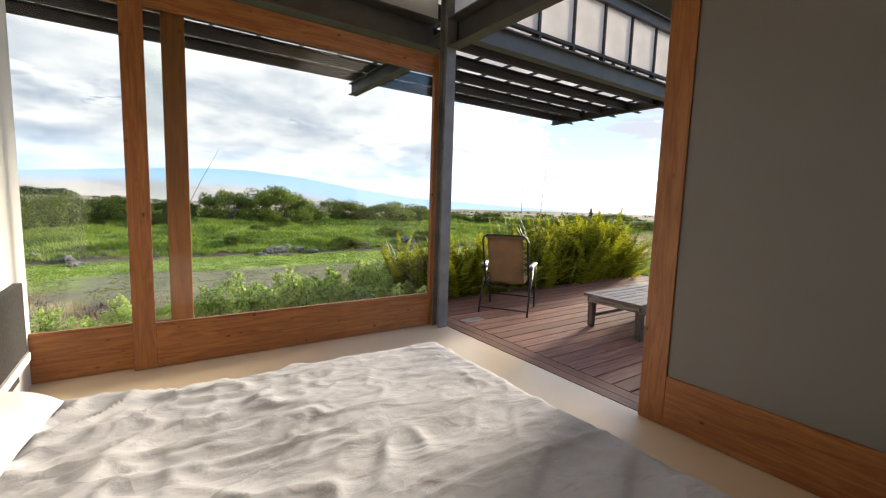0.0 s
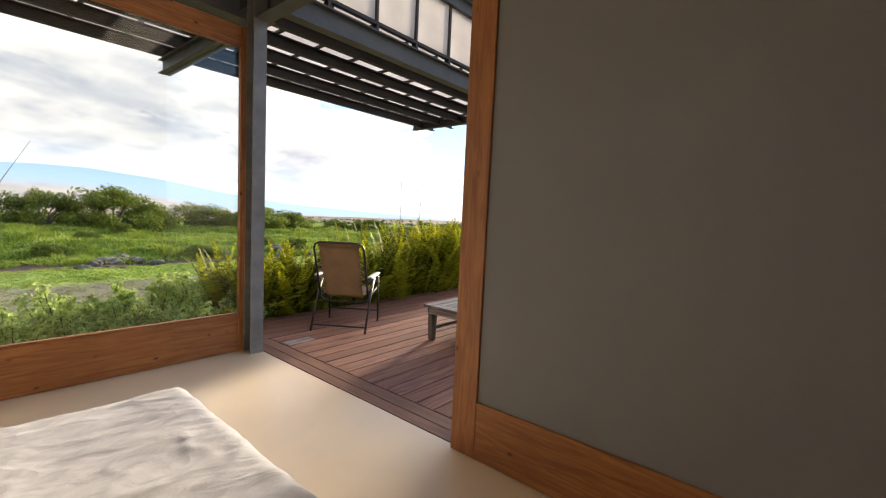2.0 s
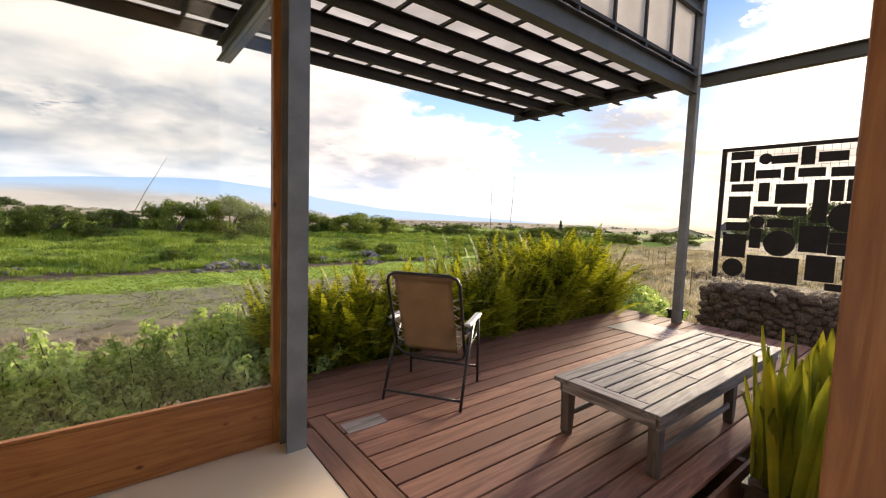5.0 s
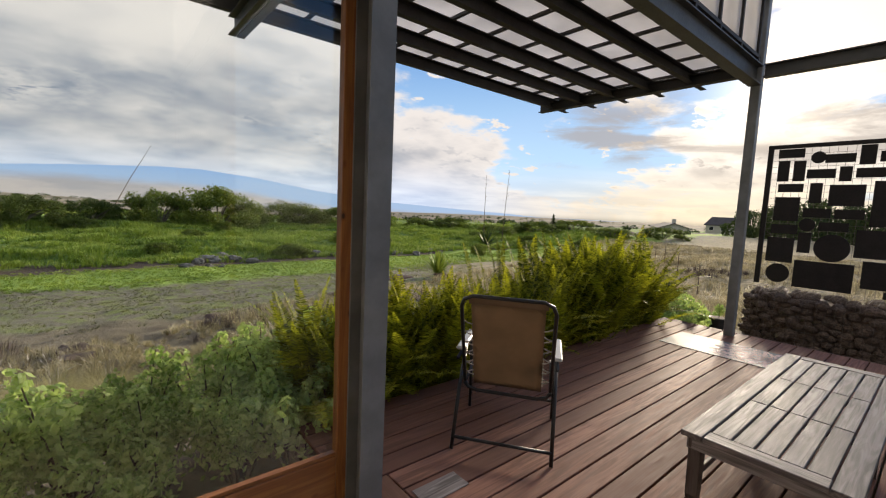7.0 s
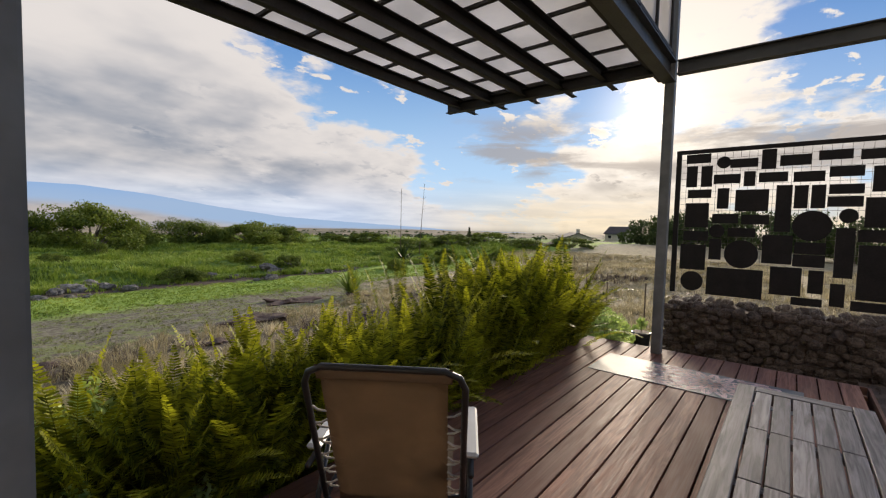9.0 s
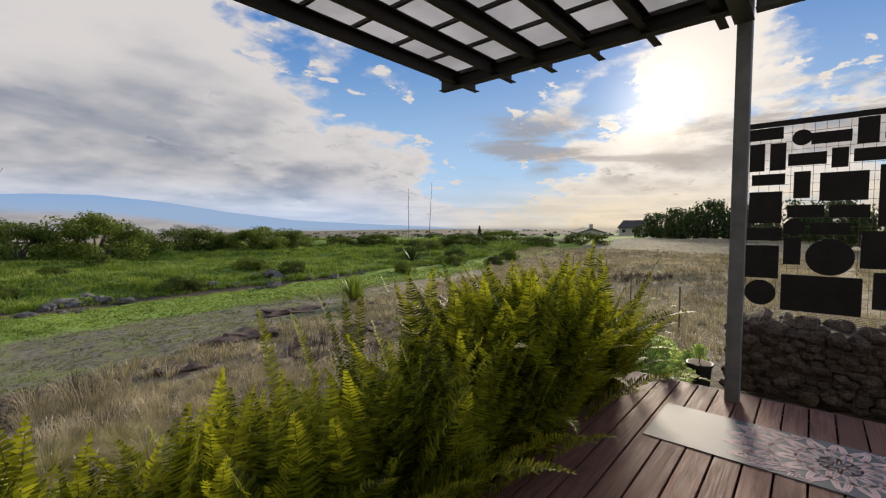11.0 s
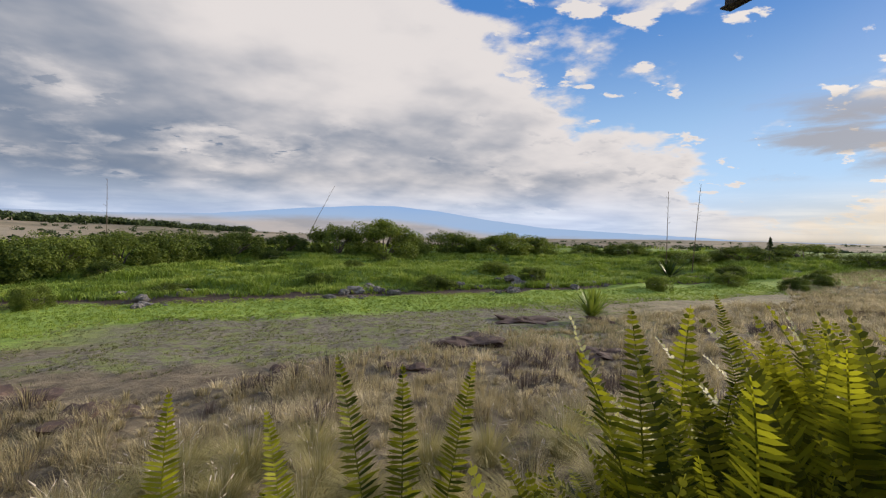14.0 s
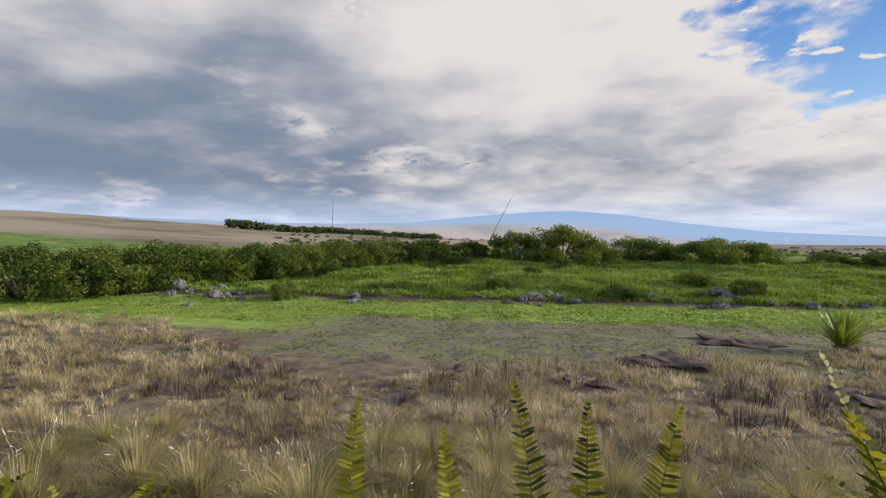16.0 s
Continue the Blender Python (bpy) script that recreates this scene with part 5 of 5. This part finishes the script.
base = tufts(nr, -9, 20, 6.8, 13.2, 0.29, lambda x, y: outside(x, y) and dune(x * 2.6 + 9, y * 2.6) > -0.42)
v, f = blades(nr, base, tuft_heights(nr, base, 0.14, 0.32), 85, 1.7, 0.0032, 1.05)
tagged(new("dry_grass", quick_mesh("dry_grass", v, f, M_STRAW)), "tufted straw-coloured dry grass of the field", "grass", kind="stuff")
base = tufts(nr, -26, 44, 13.2, 22.5, 0.40, lambda x, y: outside(x, y) and field_edge(x, y) and dune(x * 2.2 + 9, y * 2.2) > -0.42)
v, f = blades(nr, base, tuft_heights(nr, base, 0.15, 0.38), 46, 1.8, 0.006, 1.05)
tagged(new("dry_grass", quick_mesh("dry_grass_far", v, f, M_STRAW)), "tufted dry grass towards the gravel drive", "grass", kind="stuff")
base = scatter(nr, 19000, 11.5, 60, -8, 32, lambda x, y: y < 7 + (x - 11) * 0.75 and clump(x, y, 1.3) < 0.62)
v, f = blades(nr, base, (0.14 + 0.14 * nr.random(len(base))) * np.array([1.6 + 0.8 * dune(p[0] * 1.5, p[1] * 1.5) - 1.2 * clump(p[0], p[1], 1.3) for p in base]), 13, 2.6, 0.010, 1.3)
tagged(new("dry_grass", quick_mesh("dry_grass_rise", v, f, M_STRAW)), "pale dry grass on the rise by the neighbours", "grass", kind="stuff")
base = scatter(nr, 1500, -20, 30, 8.5, 18, lambda x, y: outside(x, y) and dune(x * 1.6 + 40, y * 1.6) > 0.24 and field_edge(x, y))
v, f = blades(nr, base, 0.22 + 0.25 * nr.random(len(base)), 60, 1.7, 0.005, 0.8)
tagged(new("dead_scrub", quick_mesh("dead_scrub", v, f, M_DARKTUFT)), "dark brown dead scrub clumps in the field", "scrub", kind="stuff")
base = scatter(nr, 17000, -30, 40, 23.0, 31.0, lambda x, y: y > 23.5 + 2.0 * dune(x * 0.5, y * 0.5) + (1.4 if x > -4 else -1.5))
v, f = blades(nr, base, 0.05 + 0.06 * nr.random(len(base)), 12, 3.0, 0.008, 0.8)
tagged(new("lawn_grass", quick_mesh("lawn_grass", v, f, M_GREENGRASS)), "short bright green lawn strip", "grass", kind="stuff")
base = scatter(nr, 19000, -34, 62, 31.8, 57, lambda x, y: dune(x * 0.7, y * 0.9) > -0.7)
lump = np.array([0.5 + noise.noise(Vector((p[0] * 0.25, p[1] * 0.3, 4.0))) for p in base])
lump = np.clip(lump, 0, 1) * np.array([1.5 - 1.4 * clump(p[0], p[1] * 0.7, 3.2) for p in base])
v, f = blades(nr, base, 0.2 + 0.42 * np.clip(lump, 0, 1.2), 12, 2.6, 0.028, 1.25)
tagged(new("green_grass", quick_mesh("green_grass", v, f, M_GREENGRASS)), "lush tall green grass in the gulch", "grass", kind="stuff")
base = scatter(nr, 2500, -36, 66, 56, 130, lambda x, y: dune(x * 0.3, y * 0.3) > -0.1)
v, f = blades(nr, base, 0.4 + 0.5 * nr.random(len(base)), 10, 2.5, 0.06, 1.1)
tagged(new("green_grass", quick_mesh("green_scrub", v, f, M_GREENGRASS)), "patchy green scrub beyond the gulch", "grass", kind="stuff")

base = scatter(nr, 15000, -5, 22, 15.5, 26, lambda x, y: dune(x * 3, y * 3) > -0.12 and clump(x, y, 0.45) < 0.5)
v, f = blades(nr, base, 0.025 + 0.05 * nr.random(len(base)), 9, 3.0, 0.006, 1.2)
tagged(new("drive_weeds", quick_mesh("drive_weeds", v, f, M_WEED)), "sparse weeds on the gravel drive", "weeds", kind="stuff")

# fountain grass mounds with pale plumes at the edge of the field
def fountain_parts(seed):
    r = np.random.default_rng(seed)
    v, f = blades(r, np.zeros((1, 3)), np.array([0.5]), 760, 0.75, 0.0026, 1.35)
    me = quick_mesh("tuft", v, f, M_FOUNTAIN)
    bm = bmesh.new()
    for i in range(7):
        a, q = r.uniform(0, 6.28), r.uniform(0.1, 0.3)
        p0 = Vector((0.05 * math.cos(a), 0.05 * math.sin(a), 0.1))
        p1 = Vector((q * 0.6 * math.cos(a), q * 0.6 * math.sin(a), 0.55))
        p2 = Vector((q * math.cos(a), q * math.sin(a), r.uniform(0.56, 0.70)))
        add_tube(bm, [p0, p1, p2], 0.0012, 4, 0.001)
        add_tube(bm, [p2, p2.lerp(p1, -0.18), p2.lerp(p1, -0.36)], 0.006, 6, 0.002)
    return me, mesh_of(bm, "plume", M_PLUME)


M_PLUME = material("pale_plume", plain((0.80, 0.72, 0.60), 0.9, 0.1, 9.0))
FOUNTAINS = [fountain_parts(k) for k in (31, 32, 33)]
rng = random.Random(14)
spots = [(-1.2 + 0.62 * i + rng.uniform(-0.15, 0.15), 8.15 + 0.35 * math.sin(i * 1.3) + rng.uniform(-0.2, 0.2)) for i in range(17)] + [(rng.uniform(-2, 10), rng.uniform(8.8, 10.4)) for i in range(16)]
for fx, fy in spots:
    z = ground_z(fx, fy) - 0.03
    k = rng.randrange(3)
    g = empty("fountain_grass", (fx, fy, z), "rounded fountain grass mound with pale plumes", "grass", "fountain grass mounds")
    s = rng.uniform(0.8, 1.12)
    for nm, me in zip(("tuft", "plume"), FOUNTAINS[k]):
        o = new(nm, me); o.parent = g
    g.matrix_world = pose(fx, fy, z, 0, 0, rng.uniform(0, 360)) @ Matrix.Diagonal((s, s, s, 1))


# bushes beyond the gulch
def bush_parts(seed, leaves, mat, leaf=0.17):
    """Trunks and leaf clumps of a broad rounded bush, one metre high and about two wide."""
    r = np.random.default_rng(seed)
    bm = bmesh.new()
    cs, rs = [], []
    for i in range(30):
        a, q = r.uniform(0, 6.28), math.sqrt(r.uniform(0, 1))
        hgt = (0.22 + 0.66 * math.sqrt(max(0.0, 1 - q * q))) * r.uniform(0.72, 1.0)
        tip = Vector((q * 0.95 * math.cos(a), q * 0.95 * math.sin(a), hgt))
        if i < 9:
            add_tube(bm, [(tip.x * 0.08, tip.y * 0.08, -0.1), (tip.x * 0.4, tip.y * 0.4, tip.z * 0.45), tip], 0.03, 6, 0.006)
        cs.append(tip)
        rs.append((0.23 * r.uniform(0.7, 1.3), 0.23 * r.uniform(0.7, 1.3), 0.17 * r.uniform(0.7, 1.3)))
        if q > 0.6:
            cs.append(Vector((tip.x, tip.y, hgt * 0.4)))
            rs.append((0.18, 0.18, 0.16))
    v, f = leaf_cloud(r, np.array(cs), np.array(rs), leaves, leaf * 0.25, 0.7)
    return mesh_of(bm, "trunk", M_BARK), quick_mesh("crown", v, f, mat)


BUSHES = [bush_parts(k, 14000, M_BUSH, 0.092) for k in (51, 52, 53, 54)] + [bush_parts(57, 3500, M_FARLEAF)]


def bush(x, y, height, width, turn, k, label="broad dark green bush beyond the gulch", group="bushes beyond the gulch"):
    z = ground_z(x, y) - 0.08
    g = empty("bush", (x, y, z), label, "bush", group)
    for nm, me in zip(("trunk", "crown"), BUSHES[k]):
        o = new(nm, me); o.parent = g
    g.matrix_world = pose(x, y, z, 0, 0, turn) @ Matrix.Diagonal((width / 2, width / 2, height, 1))


def at_bearing(az, d):
    return 5.1 + d * math.sin(radians(az)), 4.9 + d * math.cos(radians(az))


rng = random.Random(77)
for az, d, hgt, wid in ((-58, 39, 3.6, 8), (-52, 38, 3.7, 8), (-46.5, 39, 3.5, 8), (-41, 40, 3.7, 8), (-36, 40, 3.4, 7), (-31, 41, 3.3, 7),
                        (-26, 42, 3.2, 6.5), (-21, 44, 3.1, 7), (-15.5, 46, 3.2, 7), (-10, 47, 2.9, 6), (-4, 50, 2.6, 5), (2.3, 50, 3.8, 7),
                        (8.5, 50, 4.5, 9.5), (12, 51, 3.0, 5), (17.5, 54, 3.2, 8), (25.0, 54, 3.0, 9), (29, 55, 2.6, 5), (35, 60, 1.8, 5), (40, 62, 1.9, 6), (46, 52, 1.8, 6),
                        (52, 60, 1.9, 7), (57, 70, 2.0, 8), (62, 62, 1.7, 6), (68, 66, 1.8, 7)):
    bx, by = at_bearing(az, d)
    bush(bx, by, hgt, wid, rng.uniform(0, 360), rng.randrange(4))
for i in range(24):
    bx, by = at_bearing(rng.uniform(-45, 60), rng.uniform(28, 50))
    bush(bx, by, rng.uniform(0.7, 1.3), rng.uniform(1.6, 3.2), rng.uniform(0, 360), rng.randrange(4), "small round green bush in the gulch", "small bushes in the gulch")

# a line of far woods and scattered far trees
r_ = np.random.default_rng(9)
cs, rs = [], []
for i in range(230):
    az = -34 + 26 * r_.random()
    d = 250 + 12 * r_.random() + (az + 34) * 1.0
    px, py = at_bearing(az, d)
    cs.append((px, py, ground_z(px, py) + r_.uniform(0.4, 2.4) + 1.2 * max(0, (-18 - az) / 16)))
    rs.append((3.4, 3.4, 1.7))
v, f = leaf_cloud(r_, np.array(cs), np.array(rs), 14000, 0.55, 0.8)
tagged(new("far_woods", quick_mesh("far_woods", v, f, M_FARLEAF)), "dark strip of far woods on the dry plain", "woods", kind="stuff")
cs, rs = [], []
for i in range(420):
    az, d = r_.uniform(-30, 72), r_.uniform(75, 330)
    px, py = at_bearing(az, d)
    s = r_.uniform(0.5, 1.4)
    cs.append((px, py, ground_z(px, py) + 0.4 * s))
    rs.append((1.4 * s, 1.4 * s, 0.6 * s))
v, f = leaf_cloud(r_, np.array(cs), np.array(rs), 16000, 0.3, 0.8)
tagged(new("far_scrub", quick_mesh("far_scrub", v, f, M_FARLEAF)), "scattered far scrub on the dry plain", "scrub", kind="stuff")

# agave stalks, agave, pine
def stalk(base_, top_, branches, label):
    s = empty("agave_stalk", base_, label, "agave stalk", "agave flower stalks")
    a, c = Vector((0, 0, -0.2)), Vector(top_) - Vector(base_)
    part("stem", tube([a, c * 0.5 + Vector((0, 0, 0.15)), c], 0.05, 6, 0.015), M_STALK, s)
    r = random.Random(int(base_[0] * 10))
    for i in range(branches):
        f = 0.55 + 0.43 * i / max(1, branches - 1)
        p, q = c * f, r.uniform(0, 6.28)
        L = 0.5 * (1.15 - f) + 0.12
        part("branch", tube([p, p + Vector((L * math.cos(q), L * math.sin(q), 0.22))], 0.012, 4, 0.006), M_STALK, s)


def on_ground(az, d):
    px, py = at_bearing(az, d)
    return px, py, ground_z(px, py)


g0 = on_ground(-2.0, 58)
stalk(g0, (g0[0] + 4.2, g0[1], 7.2), 5, "leaning dry agave flower stalk")
g0 = on_ground(-22.0, 55)
stalk(g0, (g0[0] + 0.2, g0[1], 6.3), 6, "upright dry agave flower stalk")
g0 = on_ground(44.4, 46)
stalk(g0, (g0[0], g0[1], 5.5), 8, "upright dry agave flower stalk")
g0 = on_ground(47.1, 46)
stalk(g0, (g0[0] + 0.35, g0[1] - 0.3, 6.2), 12, "upright branching dry agave flower stalk")

M_AGAVE = leaf_material("agave_yellow_green", (0.12, 0.19, 0.03), (0.36, 0.40, 0.08), 0.3, 0.4, 2.0)
M_AGAVEDARK = leaf_material("agave_dark_green", (0.03, 0.06, 0.015), (0.09, 0.13, 0.035), 0.15, 0.5, 2.0)


def agave(x, y, size, count, mat, label, flat=0.78):
    r = random.Random(int(x * 7))
    z = ground_z(x, y)
    g = empty("agave", (x, y, z), label, "agave", "agaves in the field")
    part("trunk", tube([(0, 0, -0.1), (0, 0, 0.1 * size)], 0.12 * size, 7, 0.08 * size), M_BARK, g)
    me = []
    for k in range(3):
        b_ = bmesh.new()
        rows = []
        for j in range(7):
            q = j / 6
            w = 0.05 * (1 - q ** 2.2) + 0.002
            rows.append([b_.verts.new((0.12 * q * q, s * w, q + (abs(s) * 0.02))) for s in (-1, 0, 1)])
        for j in range(6):
            for s in range(2):
                b_.faces.new((rows[j][s], rows[j][s + 1], rows[j + 1][s + 1], rows[j + 1][s]))
        me.append(mesh_of(b_, "blade", mat))
    for i in range(count):
        o = new("blade", r.choice(me))
        o.parent = g
        s = size * r.uniform(0.75, 1.1)
        tilt = 90 * flat * (i / count) ** 0.8
        o.matrix_local = pose(0, 0, 0.06 * size, 0, 0, r.uniform(0, 360)) @ pose(0, 0, 0, 0, tilt, 0) @ Matrix.Diagonal((s, s, s, 1))


agave(16.6, 20.6, 1.35, 80, M_AGAVE, "yellow-green spiky agave in the dry field")
gx, gy = at_bearing(44.8, 43)
agave(gx, gy, 2.0, 60, M_AGAVEDARK, "large dark spiky agave below two stalks")

gx, gy, gzz = on_ground(54.2, 62)
pine = empty("pine_tree", (gx, gy, gzz), "small dark conical pine on the plain", "pine tree")
part("trunk", tube([(0, 0, -0.1), (0, 0, 2.6)], 0.09, 6, 0.02), M_BARK, pine)
cs = np.array([(0.45 * (1 - k / 20) * math.cos(k * 2.4), 0.45 * (1 - k / 20) * math.sin(k * 2.4), 0.5 + 0.118 * k) for k in range(20)])
v, f = leaf_cloud(np.random.default_rng(2), cs, np.array([(0.42 * (1 - k / 21) + 0.04,) * 2 + (0.16,) for k in range(20)]), 1500, 0.09, 0.4)
o = new("crown", quick_mesh("crown", v, f, M_FARLEAF)); o.parent = pine

# rocks along the gulch and dark soil mounds
rng = random.Random(90)
rocks = [stone_mesh("rock", (1.0, 0.8, 0.6), M_ROCK, 10 + k * 2.3, 3, 0.45) for k in range(4)]
for i in range(110):
    cx = rng.choice((-16.0, -12.0, -3.5, 9.5, 17.0, 19.0, 22.0)) + rng.gauss(0, 1.4)
    cy = 31.6 + rng.gauss(0, 1.0) + 0.8 * math.sin(cx * 0.7) + max(0.0, cx - 9) * 0.06
    s = (0.08 + 0.36 * rng.random() ** 2) * (1.8 if rng.random() < 0.12 else 1.0)
    o = tagged(new("rock", rng.choice(rocks)), "grey lava rock in the dry gulch", "rock", "rocks along the gulch")
    o.matrix_world = pose(cx, cy, ground_z(cx, cy) + s * 0.2, rng.uniform(-15, 15), rng.uniform(-15, 15), rng.uniform(0, 360)) @ Matrix.Diagonal((s, s, s, 1))
M_SOIL = material("dark_soil", rock_mat((0.055, 0.034, 0.026), (0.15, 0.095, 0.07)))
mound = [stone_mesh("mound", (1.0, 0.7, 0.20), M_SOIL, 30 + k * 1.7, 4, 0.95) for k in range(3)]
for mx_, my_, s in ((4.2, 15.2, 0.55), (9.8, 16.8, 1.1), (16.6, 19.9, 0.6), (-0.6, 14.6, 0.8), (-3.2, 16.8, 0.7), (13.6, 21.5, 1.2), (7.2, 14.2, 0.6), (1.6, 12.6, 0.7), (12.5, 14.2, 0.7)):
    o = tagged(new("soil_mound", rng.choice(mound)), "low mound of dark crumbly soil", "soil mound", "soil mounds")
    o.matrix_world = pose(mx_, my_, ground_z(mx_, my_) - 0.04, 0, 0, rng.uniform(0, 360)) @ Matrix.Diagonal((s * 0.9, s, s * 0.95, 1))

# fence posts towards the neighbours
fp = mesh_of(tube([(0, 0, -0.2), (0, 0, 1.25)], 0.02, 6), "fence_post", M_STALK)
for i in range(9):
    px, py = 16.0 + i * 4.6, 6.2 + i * 2.6
    o = tagged(new("fence_post", fp), "thin dark wire-fence post", "fence post", "fence posts")
    o.location = (px, py, ground_z(px, py))

# neighbours
M_ROOF = material("dark_roofing", plain((0.09, 0.075, 0.07), 0.8, 0.15, 0.8))
M_SIDING = material("pale_siding", plain((0.62, 0.58, 0.52), 0.8, 0.06, 0.6))
M_PANEGLASS = material("dark_window", plain((0.03, 0.035, 0.04), 0.15, 0.05, 1.0))


def house(az, d, L, W, H, R, turn, label, chimney=False, lift=0.0):
    px, py, pz = on_ground(az, d)
    h = empty("house", (px, py, pz + lift), label, "house", "neighbouring houses")
    part("wall", extrude_profile([(-W / 2, -1.5), (W / 2, -1.5), (W / 2, H), (0, H + R - 0.1), (-W / 2, H)], -L / 2, L / 2, 0), M_SIDING, h)
    for s in (-1, 1):
        part("roof", extrude_profile([(0, H + R), (s * (W / 2 + 0.5), H - 0.2), (s * (W / 2 + 0.5), H - 0.02), (0, H + R + 0.2)], -L / 2 - 0.4, L / 2 + 0.4, 0), M_ROOF, h)
    n = max(2, int(L / 4))
    for i in range(n):
        x0 = -L / 2 + L * (i + 0.5) / n
        for s in (-1, 1):
            w = part("window", box(x0 - 0.7, x0 + 0.7, s * W / 2 - 0.04, s * W / 2 + 0.04, 0.9, H - 0.5), M_WHITE, h)
            part("window_pane", box(x0 - 0.6, x0 + 0.6, s * W / 2 - 0.05, s * W / 2 + 0.05, 1.0, H - 0.6), M_PANEGLASS, w)
    if chimney:
        part("chimney", box(-L / 2 + 1, -L / 2 + 2, -0.5, 0.5, H, H + R + 1.4), M_SIDING, h)
    h.rotation_euler = (0, 0, radians(turn))


house(68.0, 150, 22, 8, 1.6, 1.3, 30, "long low house with a dark roof", True, 0.0)
house(73.6, 150, 7, 6, 2.6, 2.2, 75, "pale gabled house among trees", False, 0.4)
for az, d, hgt, wid in ((76.5, 98, 6.0, 9), (79, 95, 7.0, 9), (81.5, 90, 8.0, 9), (84.5, 86, 7.0, 9), (88, 84, 7.5, 10), (92, 82, 7.0, 10), (96, 82, 7.5, 10)):
    bx, by = at_bearing(az, d)
    bush(bx, by, hgt, wid, rng.uniform(0, 360), 4, "tall dark tree by the neighbouring house", "trees by the neighbours")

# ---- the deck, board by board ----
deck = empty("deck", (0, 0, 0), "red-brown hardwood deck of wide boards", "deck", kind="structure")
for x0 in (3.2, 5.0, 6.8, 8.4):
    part("joist", box(x0, x0 + 0.05, 1.65 if x0 < 4 else 2.32, 5.14, -0.30, -0.032), M_DECKY, deck)
part("end_fascia", box(8.63, 8.655, 2.3, 5.16, -0.24, -0.003), M_DECKY, deck)
part("side_fascia", box(4.3, 8.63, 2.275, 2.298, -0.24, -0.003), M_DECKY, deck)
part("sill", box(2.785, 2.89, -1.2, 4.20, -0.2, 0.004, 0.003), M_DECKY, deck, "dark red threshold board")
part("border_board", box(2.902, 3.025, -1.2, 4.33, -0.03, 0.0, 0.003), M_DECKY, deck)
rng = random.Random(6)
y, PITCH = 5.155, 0.165
while y > 1.0:
    x0, x1 = (3.035 if y < 4.40 else 2.80), (8.63 if y - PITCH > 2.28 else 4.1)
    part("board", box(x0 + 0.0015, x1 - 0.0015, y - PITCH + 0.012, y, -0.03, 0.0 - rng.uniform(0, 0.0025), 0.003), M_DECK, deck)
    y -= PITCH
part("new_board", box(3.06, 3.36, 3.985, 4.125, -0.002, 0.0022), M_GREYWOOD_X, deck, "paler worn end of one board")
